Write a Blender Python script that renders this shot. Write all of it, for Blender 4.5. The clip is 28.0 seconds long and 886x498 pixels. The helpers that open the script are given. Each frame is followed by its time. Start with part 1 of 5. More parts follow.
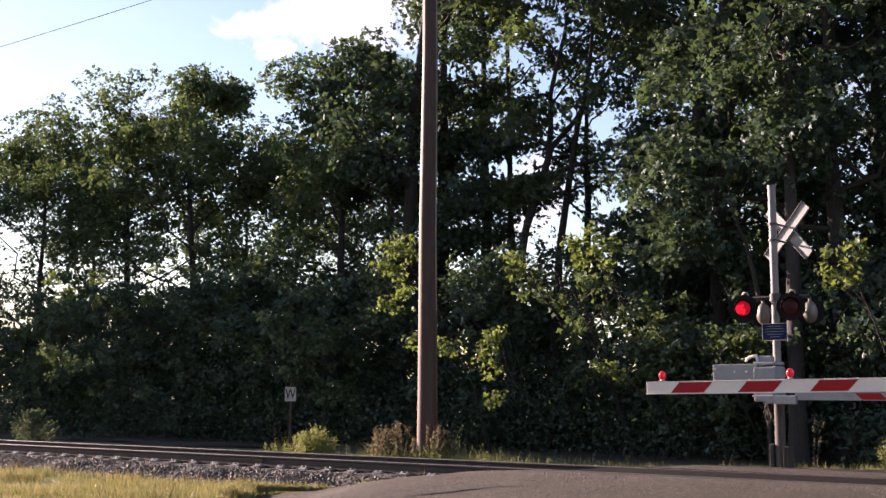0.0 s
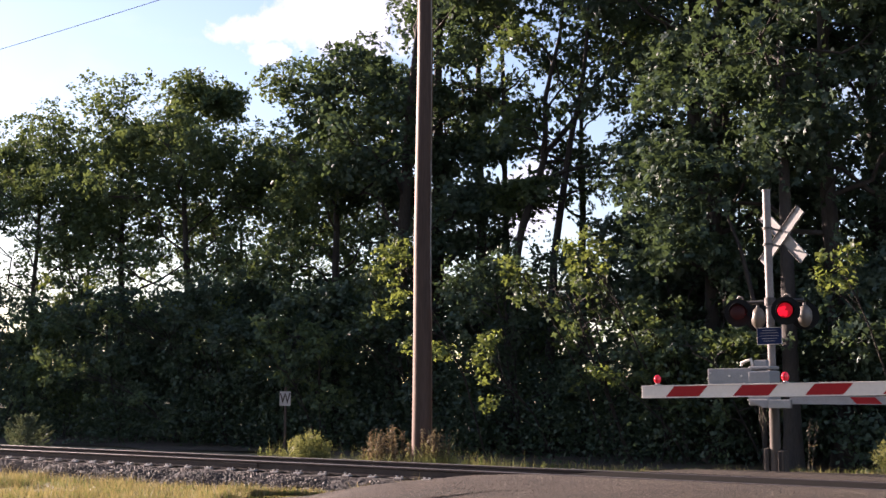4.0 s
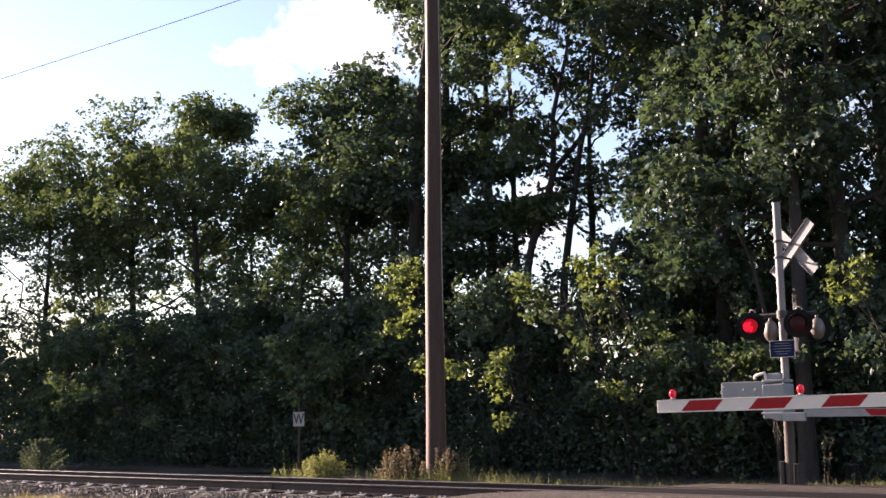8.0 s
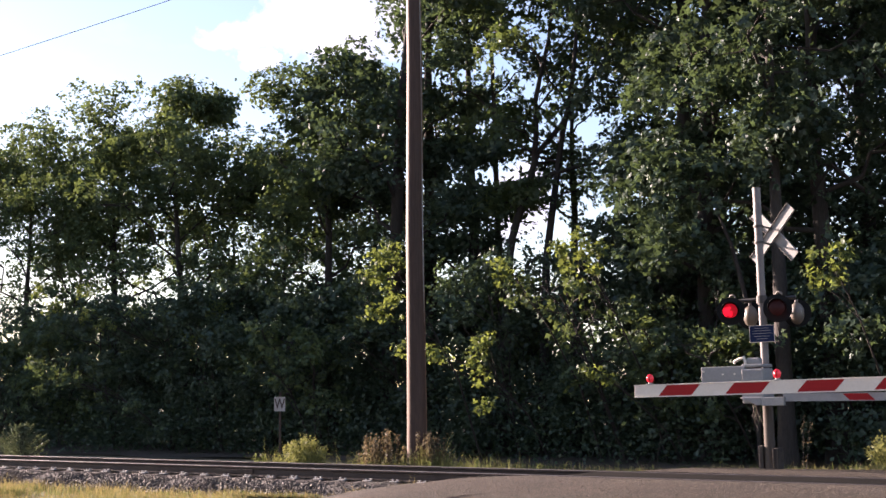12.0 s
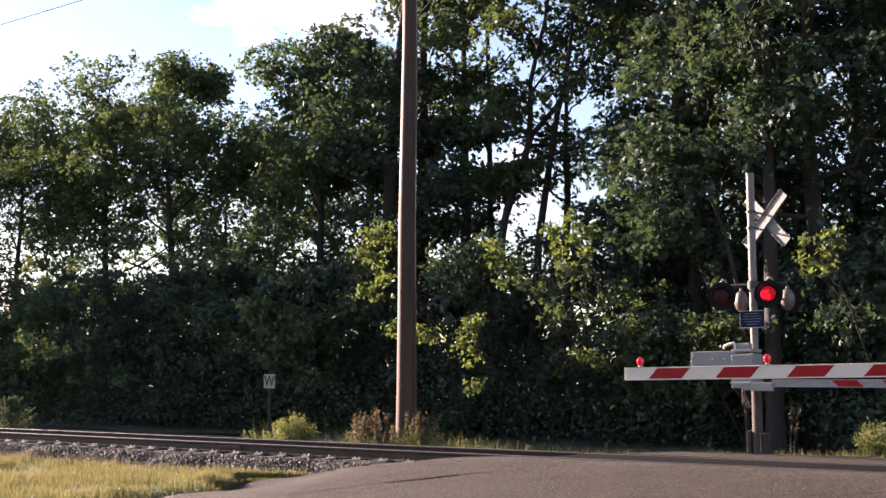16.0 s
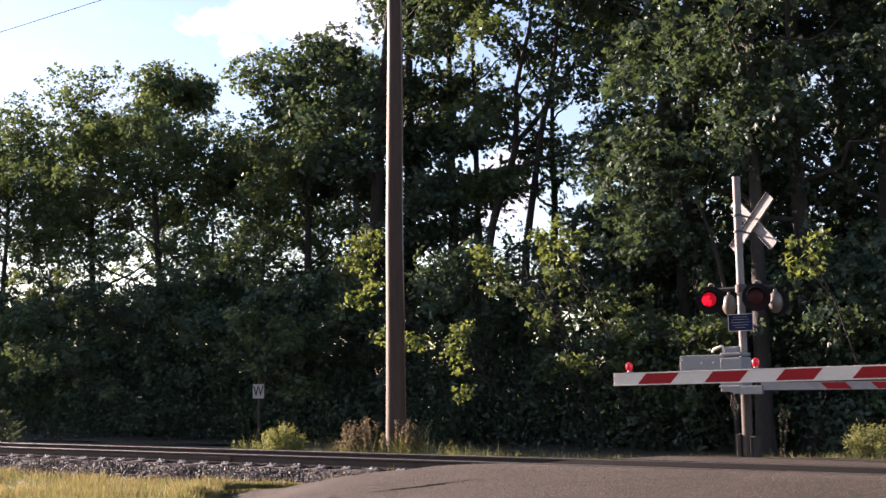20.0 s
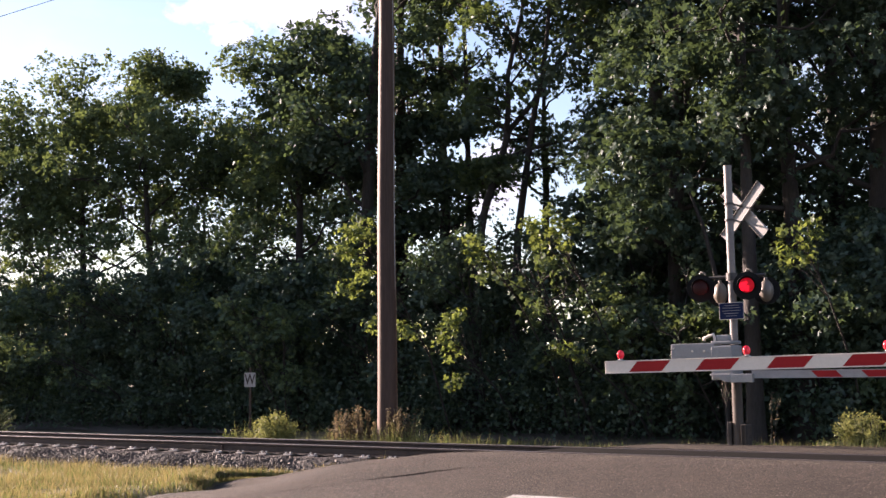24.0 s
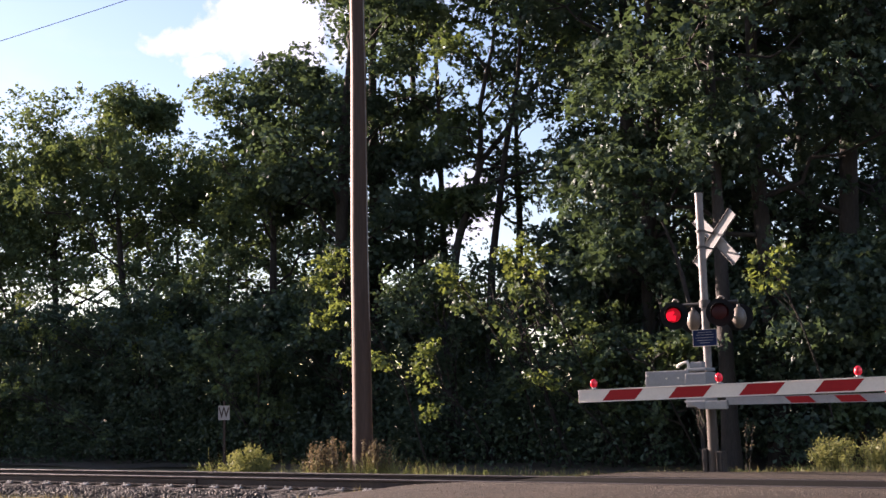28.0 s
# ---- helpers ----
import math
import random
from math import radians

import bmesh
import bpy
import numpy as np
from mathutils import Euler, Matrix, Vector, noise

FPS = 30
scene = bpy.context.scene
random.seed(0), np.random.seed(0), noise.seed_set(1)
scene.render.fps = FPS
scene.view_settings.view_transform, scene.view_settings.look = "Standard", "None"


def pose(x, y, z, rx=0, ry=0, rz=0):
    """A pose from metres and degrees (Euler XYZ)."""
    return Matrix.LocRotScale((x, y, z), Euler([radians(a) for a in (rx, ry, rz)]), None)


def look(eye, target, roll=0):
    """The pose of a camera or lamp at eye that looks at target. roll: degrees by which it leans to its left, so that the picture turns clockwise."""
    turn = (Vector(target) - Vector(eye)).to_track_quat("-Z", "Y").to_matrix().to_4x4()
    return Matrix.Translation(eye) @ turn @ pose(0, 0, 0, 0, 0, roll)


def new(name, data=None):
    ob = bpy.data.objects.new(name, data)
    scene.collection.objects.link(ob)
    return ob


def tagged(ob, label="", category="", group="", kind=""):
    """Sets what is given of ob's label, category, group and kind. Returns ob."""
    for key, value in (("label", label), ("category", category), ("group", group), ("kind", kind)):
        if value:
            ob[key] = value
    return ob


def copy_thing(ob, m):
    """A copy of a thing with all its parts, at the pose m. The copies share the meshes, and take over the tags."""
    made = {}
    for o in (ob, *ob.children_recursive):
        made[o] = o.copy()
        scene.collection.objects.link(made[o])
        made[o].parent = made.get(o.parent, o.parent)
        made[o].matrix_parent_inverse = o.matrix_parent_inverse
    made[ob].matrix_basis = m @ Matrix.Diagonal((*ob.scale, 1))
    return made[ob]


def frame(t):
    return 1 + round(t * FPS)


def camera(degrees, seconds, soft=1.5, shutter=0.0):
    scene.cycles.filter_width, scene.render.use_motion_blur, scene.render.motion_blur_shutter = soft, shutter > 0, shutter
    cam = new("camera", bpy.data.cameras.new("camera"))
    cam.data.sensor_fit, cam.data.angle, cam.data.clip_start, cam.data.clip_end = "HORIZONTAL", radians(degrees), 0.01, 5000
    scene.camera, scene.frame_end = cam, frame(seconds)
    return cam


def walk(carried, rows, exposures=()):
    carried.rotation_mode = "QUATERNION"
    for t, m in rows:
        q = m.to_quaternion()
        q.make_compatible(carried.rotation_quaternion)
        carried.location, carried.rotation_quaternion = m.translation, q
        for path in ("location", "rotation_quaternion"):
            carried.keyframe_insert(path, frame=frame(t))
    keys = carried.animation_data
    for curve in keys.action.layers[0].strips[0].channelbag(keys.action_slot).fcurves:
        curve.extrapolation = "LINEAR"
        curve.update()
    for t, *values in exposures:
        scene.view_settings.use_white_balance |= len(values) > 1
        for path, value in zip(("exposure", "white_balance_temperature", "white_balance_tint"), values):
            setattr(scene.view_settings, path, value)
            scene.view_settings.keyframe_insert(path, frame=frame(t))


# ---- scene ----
# ---- camera: held in the hand beside the road, hardly moving ----
cam = camera(39.22, 28.0)
PATH = [
    (0, -0.029, -0.008, 1.162, 6.779, -0.382, 0.867),
    (0.5, -0.017, -0.003, 1.159, 6.933, -0.166, 0.827),
    (1, -0.018, 0.003, 1.160, 6.960, -0.188, 0.672),
    (1.5, -0.022, -0.017, 1.154, 6.967, -0.288, 0.767),
    (2, -0.034, -0.036, 1.153, 6.942, -0.247, 0.854),
    (2.5, -0.030, -0.025, 1.155, 7.198, 0.024, 0.945),
    (4.5, -0.032, 0.008, 1.150, 6.729, -0.486, 0.626),
    (5, -0.029, -0.004, 1.147, 6.234, -0.631, 0.775),
    (5.5, -0.027, 0.004, 1.153, 6.082, -0.500, 0.583),
    (6, -0.022, -0.006, 1.157, 6.114, -0.482, 0.382),
    (6.5, -0.032, -0.006, 1.153, 6.115, -0.360, 0.427),
    (7, -0.033, -0.012, 1.160, 6.398, -0.251, 0.347),
    (7.5, -0.056, 0.032, 1.170, 7.378, -0.316, 1.684),
    (8, -0.088, -0.066, 1.145, 7.841, 0.518, 1.128),
    (8.5, -0.045, -0.012, 1.157, 7.614, 0.820, 0.567),
    (9, 0.002, -0.042, 1.141, 6.891, -0.172, -0.041),
    (9.5, 0.010, -0.024, 1.143, 6.440, 0.176, -0.731),
    (10, 0.005, -0.025, 1.141, 6.052, 0.654, -0.315),
    (10.5, 0.003, -0.005, 1.143, 6.111, 0.499, -0.325),
    (11, 0.000, -0.000, 1.150, 6.843, 0.546, 0.065),
    (11.5, -0.004, 0.006, 1.147, 7.087, 0.502, 0.266),
    (12, -0.009, -0.022, 1.147, 7.141, 0.562, 0.427),
    (12.5, -0.012, -0.029, 1.147, 6.992, 0.323, 0.651),
    (14.5, -0.028, -0.062, 1.148, 6.654, -0.208, 2.271),
    (15, -0.029, -0.035, 1.145, 6.713, 0.291, 1.416),
    (15.5, -0.021, -0.018, 1.137, 6.648, -0.047, 0.705),
    (16, -0.018, -0.000, 1.133, 6.261, -0.407, -0.067),
    (16.5, -0.003, 0.030, 1.144, 6.265, -0.322, -0.597),
    (17, -0.012, 0.013, 1.139, 6.380, -0.246, -0.812),
    (17.5, -0.009, 0.010, 1.153, 6.545, -0.112, -1.039),
    (18, -0.013, 0.015, 1.148, 6.574, 0.035, -0.901),
    (18.5, -0.012, 0.020, 1.143, 6.562, 0.048, -0.896),
    (19, -0.005, 0.024, 1.147, 6.729, 0.185, -0.867),
    (19.5, -0.007, 0.033, 1.140, 6.698, 0.372, -0.737),
    (20, -0.008, 0.024, 1.147, 6.573, 0.404, -0.527),
    (20.5, -0.005, 0.022, 1.137, 6.176, -0.030, -0.827),
    (21, -0.005, 0.028, 1.140, 5.899, 0.038, -1.214),
    (21.5, -0.010, 0.020, 1.141, 6.075, 0.323, -1.356),
    (23.5, -0.001, 0.021, 1.136, 6.238, 0.593, -0.985),
    (24, -0.012, 0.022, 1.136, 6.065, 0.423, -0.923),
    (24.5, -0.007, 0.023, 1.137, 5.847, 0.446, -0.986),
    (25, -0.003, 0.025, 1.144, 6.021, 0.482, -1.283),
    (25.5, 0.003, 0.020, 1.140, 6.368, 0.783, -1.320),
    (26, 0.005, 0.025, 1.145, 6.592, 0.855, -1.166),
    (26.5, 0.016, 0.023, 1.149, 6.942, 1.024, -1.105),
    (27, 0.010, 0.013, 1.155, 7.351, 1.072, -1.206),
    (27.5, 0.020, 0.024, 1.147, 7.434, 1.201, -1.431),
    (28, 0.028, 0.028, 1.149, 7.404, 1.176, -1.974),
]

walk(cam, [(t, pose(x, y, z, 90 + pitch, roll, yaw)) for t, x, y, z, pitch, roll, yaw in PATH], [(t, 0.48 + stops, 6130, 31) for t, stops in ((0, 1.72), (5, 1.74), (7, 1.84), (12, 1.92), (15, 1.94), (17, 1.85), (24, 1.82), (28, 1.72))])

# ---- light: a low sun down the track from the left, and the sky ----
SUN_AZ, SUN_EL = -52.0, 16.5
world = bpy.data.worlds.new("sky")
scene.world = world
world.use_nodes = True
wn, wl = world.node_tree.nodes, world.node_tree.links
wn.clear()
sky = wn.new("ShaderNodeTexSky")
sky.sky_type, sky.sun_disc = "NISHITA", False
sky.sun_elevation, sky.sun_rotation = radians(SUN_EL), radians(SUN_AZ % 360)
sky.dust_density, sky.air_density = 0.35, 1.15
coord = wn.new("ShaderNodeTexCoord")
stretch = wn.new("ShaderNodeMapping")
stretch.inputs["Scale"].default_value = (3.2, 3.2, 6.5)
stretch.inputs["Location"].default_value = (0.3, 0.9, 0.2)
cloud = wn.new("ShaderNodeTexNoise")
cloud.inputs["Scale"].default_value, cloud.inputs["Detail"].default_value, cloud.inputs["Roughness"].default_value = 1.3, 9, 0.55
ramp = wn.new("ShaderNodeValToRGB")
ramp.color_ramp.elements[0].position, ramp.color_ramp.elements[1].position = 0.50, 0.62
def heap(centre, size, lumps):
    """A cumulus cloud round a direction: a soft mask with lumpy edges."""
    sub, div = wn.new("ShaderNodeVectorMath"), wn.new("ShaderNodeVectorMath")
    sub.operation, div.operation = "SUBTRACT", "DIVIDE"
    sub.inputs[1].default_value, div.inputs[1].default_value = centre, size
    length = wn.new("ShaderNodeVectorMath")
    length.operation = "LENGTH"
    puff = wn.new("ShaderNodeTexNoise")
    puff.inputs["Scale"].default_value, puff.inputs["Detail"].default_value, puff.inputs["Roughness"].default_value = lumps, 8, 0.6
    less = wn.new("ShaderNodeMath")
    less.operation = "MULTIPLY_ADD"
    less.inputs[1].default_value = 2.6
    edge = wn.new("ShaderNodeMapRange")
    edge.inputs["From Min"].default_value, edge.inputs["From Max"].default_value = 2.45, 2.05
    wl.new(coord.outputs["Generated"], sub.inputs[0])
    wl.new(sub.outputs[0], div.inputs[0])
    wl.new(div.outputs[0], length.inputs[0])
    wl.new(coord.outputs["Generated"], puff.inputs["Vector"])
    wl.new(puff.outputs["Fac"], less.inputs[0])
    wl.new(length.outputs["Value"], less.inputs[2])
    wl.new(less.outputs[0], edge.inputs["Value"])
    return edge.outputs[0]


thin = wn.new("ShaderNodeMath")
thin.operation = "MULTIPLY"
thin.inputs[1].default_value = 0.22
wl.new(ramp.outputs[0], thin.inputs[0])
cover = thin.outputs[0]
for centre, size, lumps in (((-0.097, 0.949, 0.300), (0.046, 0.05, 0.036), 24), ((-0.160, 0.944, 0.288), (0.030, 0.04, 0.011), 30), ((-0.1525, 0.9507, 0.2702), (0.018, 0.03, 0.010), 34), ((-0.03, 0.945, 0.33), (0.05, 0.05, 0.04), 20),
                            ((0.055, 0.975, 0.165), (0.026, 0.05, 0.03), 26)):
    most = wn.new("ShaderNodeMath")
    most.operation = "MAXIMUM"
    wl.new(cover, most.inputs[0])
    wl.new(heap(centre, size, lumps), most.inputs[1])
    cover = most.outputs[0]
mixc = wn.new("ShaderNodeMixRGB")
mixc.inputs[2].default_value = (5.6, 5.7, 5.9, 1)
back = wn.new("ShaderNodeBackground")
back.inputs[1].default_value = 0.046
wout = wn.new("ShaderNodeOutputWorld")
for a, b in ((coord.outputs["Generated"], stretch.inputs[0]), (stretch.outputs[0], cloud.inputs["Vector"]), (cloud.outputs["Fac"], ramp.inputs[0]),
             (cover, mixc.inputs[0]), (sky.outputs[0], mixc.inputs[1]), (mixc.outputs[0], back.inputs[0]), (back.outputs[0], wout.inputs[0])):
    wl.new(a, b)
sun = new("sun", bpy.data.lights.new("sun", "SUN"))
sun.data.energy, sun.data.angle, sun.data.color = 5.0, radians(0.6), (1.0, 0.82, 0.60)
toward = Vector((math.sin(radians(SUN_AZ)) * math.cos(radians(SUN_EL)), math.cos(radians(SUN_AZ)) * math.cos(radians(SUN_EL)), math.sin(radians(SUN_EL))))
sun.matrix_world = look(toward * 60, (0, 0, 0))

# ---- the plan: the track's own axes (s along it, n across it to the woods) ----
ORIGIN, ANGLE = Vector((0.44, 22.09, 0.0)), radians(-35.8)
ALONG, ACROSS = Vector((math.cos(ANGLE), math.sin(ANGLE), 0)), Vector((-math.sin(ANGLE), math.cos(ANGLE), 0))


def at(s, n, z=0.0):
    return ORIGIN + ALONG * s + ACROSS * n + Vector((0, 0, z))


def smooth(a, b, x):
    x = min(1.0, max(0.0, (x - a) / (b - a)))
    return x * x * (3 - 2 * x)


def road_left(n):
    """The asphalt's left edge, in s."""
    if n < 0:
        return float(np.interp(n, [-40, -12, -7.1, -5.6, -4.9, -4.5, -3.9, -3.5, -3.15, -2.8, -2.4, -1.8, -1.1, 0], [-4.5, -2.2, -0.75, -1.45, -1.0, -1.25, -1.75, -1.2, -0.1, 0.5, 0.62, 0.64, 0.96, 2.1]))
    return 2.1 + 0.2 * n + 2.2 * smooth(3.6, 9, n) + 0.9 * max(0, n - 3.4)


def road_dip(s, n):
    """How far the broken apron beside the hump sags."""
    return 0.2 * smooth(0.7, -0.9, s) * smooth(-2.6, -3.5, n) * (1 - 0.6 * smooth(-4.0, -5.5, n))


def road_height(n):
    return -0.40 * smooth(-1.9, -6.4, n) - 0.10 * smooth(2.0, 5.0, n)


def ground_height(s, n):
    """Earth beside the track and under the road."""
    low = -0.46 + 0.06 * noise.noise((s * 0.35, n * 0.35, 0)) + 0.16 * smooth(3.5, 6, n) - 0.04 * smooth(-5, -9, n)
    over = smooth(-0.7, 0.25, s - road_left(n))
    return low * (1 - over) + (road_height(n) - 0.06 - 0.22 * smooth(4.5, 2.5, s)) * over


# ---- materials ----
def material(name, base, second, scale, rough=0.8, metal=0.0, bump=0.0, fine=0.0, spread=0.5, grain=0.5, gloss=0.5, drawn=None, emit=None, strength=0.0, blob=None):
    """A surface of two tones mixed by a coarse and a fine noise, with relief."""
    m = bpy.data.materials.new(name)
    m.use_nodes = True
    nt = m.node_tree
    p = nt.nodes["Principled BSDF"]
    co = nt.nodes.new("ShaderNodeTexCoord")
    big = nt.nodes.new("ShaderNodeTexNoise")
    big.inputs["Scale"].default_value, big.inputs["Detail"].default_value = scale, 6
    small = nt.nodes.new("ShaderNodeTexNoise")
    small.inputs["Scale"].default_value, small.inputs["Detail"].default_value = fine or scale * 9, 4
    add = nt.nodes.new("ShaderNodeMath")
    add.operation = "MULTIPLY_ADD"
    add.inputs[1].default_value = 1 - grain
    half = nt.nodes.new("ShaderNodeMath")
    half.operation = "MULTIPLY"
    half.inputs[1].default_value = grain
    cr = nt.nodes.new("ShaderNodeValToRGB")
    cr.color_ramp.elements[0].color, cr.color_ramp.elements[1].color = (*base, 1), (*second, 1)
    cr.color_ramp.elements[0].position, cr.color_ramp.elements[1].position = 0.5 - spread * 0.35, 0.5 + spread * 0.35
    source = co.outputs["Object"]
    if drawn:
        mp = nt.nodes.new("ShaderNodeMapping")
        mp.inputs["Scale"].default_value = drawn
        nt.links.new(source, mp.inputs[0])
        source = mp.outputs[0]
    for n in (big, small):
        nt.links.new(source, n.inputs["Vector"])
    nt.links.new(small.outputs["Fac"], half.inputs[0])
    nt.links.new(big.outputs["Fac"], add.inputs[0])
    nt.links.new(half.outputs[0], add.inputs[2])
    nt.links.new(add.outputs[0], cr.inputs[0])
    nt.links.new(cr.outputs[0], p.inputs["Base Color"])
    p.inputs["Roughness"].default_value, p.inputs["Metallic"].default_value = rough, metal
    p.inputs["Specular IOR Level"].default_value = gloss
    if bump:
        b = nt.nodes.new("ShaderNodeBump")
        b.inputs["Strength"].default_value, b.inputs["Distance"].default_value = bump, 0.02
        nt.links.new(small.outputs["Fac"], b.inputs["Height"])
        nt.links.new(b.outputs[0], p.inputs["Normal"])
    if emit:
        p.inputs["Emission Color"].default_value, p.inputs["Emission Strength"].default_value = (*emit, 1), strength
    if blob:
        # the bulb's glow fills part of the lens only
        off, far, ragged, glow = (nt.nodes.new(k) for k in ("ShaderNodeVectorMath", "ShaderNodeVectorMath", "ShaderNodeMath", "ShaderNodeMapRange"))
        off.operation, far.operation, ragged.operation = "SUBTRACT", "LENGTH", "MULTIPLY_ADD"
        off.inputs[1].default_value = blob
        ragged.inputs[1].default_value = 0.32
        glow.inputs["From Min"].default_value, glow.inputs["From Max"].default_value = 0.258, 0.230
        glow.inputs["To Min"].default_value, glow.inputs["To Max"].default_value = 0.06, strength
        nt.links.new(co.outputs["Object"], off.inputs[0])
        nt.links.new(off.outputs[0], far.inputs[0])
        nt.links.new(big.outputs["Fac"], ragged.inputs[0])
        nt.links.new(far.outputs["Value"], ragged.inputs[2])
        nt.links.new(ragged.outputs[0], glow.inputs["Value"])
        nt.links.new(glow.outputs[0], p.inputs["Emission Strength"])
    return m


def leaf_material(name, dark, light, through_tone, share=0.45):
    """Leaves: each its own tone, letting light through."""
    m = bpy.data.materials.new(name)
    m.use_nodes = True
    nt = m.node_tree
    nt.nodes.clear()
    geo = nt.nodes.new("ShaderNodeNewGeometry")
    cr = nt.nodes.new("ShaderNodeValToRGB")
    cr.color_ramp.elements[0].color, cr.color_ramp.elements[1].color = (*dark, 1), (*light, 1)
    tr = nt.nodes.new("ShaderNodeMixRGB")
    tr.blend_type, tr.inputs[0].default_value = "MIX", 0.7
    tr.inputs[2].default_value = (*through_tone, 1)
    dif, tra, glo = nt.nodes.new("ShaderNodeBsdfDiffuse"), nt.nodes.new("ShaderNodeBsdfTranslucent"), nt.nodes.new("ShaderNodeBsdfGlossy")
    glo.inputs["Roughness"].default_value, glo.inputs["Color"].default_value = 0.42, (0.9, 0.95, 1.0, 1)
    one, two = nt.nodes.new("ShaderNodeMixShader"), nt.nodes.new("ShaderNodeMixShader")
    one.inputs[0].default_value, two.inputs[0].default_value = share, 0.02
    o = nt.nodes.new("ShaderNodeOutputMaterial")
    for a, b in ((geo.outputs["Random Per Island"], cr.inputs[0]), (cr.outputs[0], dif.inputs[0]), (cr.outputs[0], tr.inputs[1]), (tr.outputs[0], tra.inputs[0]),
                 (dif.outputs[0], one.inputs[1]), (tra.outputs[0], one.inputs[2]), (one.outputs[0], two.inputs[1]), (glo.outputs[0], two.inputs[2]), (two.outputs[0], o.inputs[0])):
        nt.links.new(a, b)
    return m


M_ASPHALT = material("asphalt", (0.010, 0.0076, 0.0054), (0.068, 0.051, 0.036), 1.1, 0.8, bump=1.0, fine=50, spread=0.2, grain=0.85, gloss=0.3)
M_PANEL = material("crossing_panel", (0.005, 0.005, 0.005), (0.013, 0.012, 0.011), 2.0, 0.9, bump=0.4, fine=40, gloss=0.05)
M_EARTH = material("earth_and_turf", (0.035, 0.040, 0.015), (0.12, 0.10, 0.05), 0.6, 0.95, bump=0.8, fine=14)
M_LITTER = material("leaf_litter", (0.016, 0.013, 0.009), (0.05, 0.038, 0.025), 2.0, 0.95, bump=0.8, fine=18)
M_BALLAST = material("ballast", (0.009, 0.008, 0.007), (0.028, 0.025, 0.022), 3.0, 0.9, bump=1.0, fine=30)
M_STONE = material("ballast_stone", (0.013, 0.011, 0.009), (0.062, 0.051, 0.043), 6.0, 0.75, bump=0.3)
M_TIE = material("creosoted_timber", (0.020, 0.016, 0.013), (0.06, 0.047, 0.037), 5.0, 0.85, bump=0.6)
M_RAIL = material("rusty_rail", (0.022, 0.015, 0.012), (0.055, 0.037, 0.030), 8.0, 0.65, 0.3, bump=0.3)
M_RAILTOP = material("worn_rail_head", (0.22, 0.19, 0.17), (0.38, 0.34, 0.31), 4.0, 0.32, 0.9)
M_POLE = material("weathered_pole", (0.030, 0.018, 0.014), (0.072, 0.044, 0.034), 3.0, 0.62, bump=0.14, gloss=0.25, fine=34, drawn=(1, 1, 0.08))
# strong orange-tinted sheen on the wood stands in for its sunlit rim
rim_sheen = M_POLE.node_tree.nodes["Principled BSDF"]
rim_sheen.inputs["Sheen Weight"].default_value, rim_sheen.inputs["Sheen Roughness"].default_value = 0.75, 0.35
rim_sheen.inputs["Sheen Tint"].default_value = (1.0, 0.58, 0.40, 1)
M_BARK = material("bark", (0.014, 0.012, 0.011), (0.042, 0.035, 0.031), 4.0, 0.9, bump=0.9, fine=30, drawn=(1, 1, 0.25))
M_ALU = material("weathered_aluminium", (0.12, 0.108, 0.104), (0.18, 0.162, 0.155), 3.0, 0.5, 0.1)
M_GREY = material("grey_enamel", (0.20, 0.197, 0.197), (0.27, 0.265, 0.263), 3.0, 0.45)
M_STEEL = material("galvanised_steel", (0.22, 0.22, 0.22), (0.34, 0.33, 0.32), 6.0, 0.55, 0.5)
M_BLACK = material("black_enamel", (0.005, 0.005, 0.006), (0.011, 0.011, 0.011), 4.0, 0.7, gloss=0.15)
M_WHITE = material("white_sheeting", (0.62, 0.555, 0.47), (0.70, 0.63, 0.545), 5.0, 0.5, gloss=0.3)
M_GRIT = material("loose_grit", (0.045, 0.038, 0.029), (0.19, 0.155, 0.115), 9.0, 0.7)
M_RED = material("red_sheeting", (0.26, 0.007, 0.009), (0.31, 0.010, 0.011), 5.0, 0.5, gloss=0.2)
M_BLUE = material("blue_sheeting", (0.007, 0.014, 0.048), (0.010, 0.019, 0.062), 6.0, 0.6, gloss=0.1)
M_WOOD = material("grey_weathered_wood", (0.040, 0.032, 0.026), (0.085, 0.067, 0.053), 4.0, 0.7, bump=0.25, gloss=0.3, fine=36, drawn=(1, 1, 0.1))
M_IRON = material("dark_painted_iron", (0.030, 0.028, 0.027), (0.065, 0.060, 0.056), 7.0, 0.6, 0.2)
M_LIT = material("lit_red_lens", (0.12, 0.006, 0.008), (0.16, 0.008, 0.01), 13.0, 0.35, emit=(1.0, 0.012, 0.026), strength=0.30, gloss=0.08, blob=(-0.028, 0, -0.026))
M_DIM = material("unlit_red_lens", (0.022, 0.003, 0.003), (0.045, 0.006, 0.005), 9.0, 0.5, gloss=0.2)
# the faint emission stands for sunlight coming through the lens
M_SMALL_LENS = material("small_red_lens", (0.45, 0.012, 0.022), (0.55, 0.02, 0.03), 9.0, 0.16, emit=(1.0, 0.03, 0.05), strength=0.05)
M_HOUSING = material("tan_grey_casting", (0.10, 0.084, 0.070), (0.165, 0.14, 0.116), 5.0, 0.42)
M_PLATE = material("bright_tie_plate", (0.36, 0.34, 0.32), (0.62, 0.59, 0.56), 9.0, 0.5, 0.2)
# a greyer white than M_WHITE, for the far arm and small plates
M_DULL = material("dull_white_sheeting", (0.22, 0.205, 0.20), (0.31, 0.295, 0.285), 6.0, 0.7)
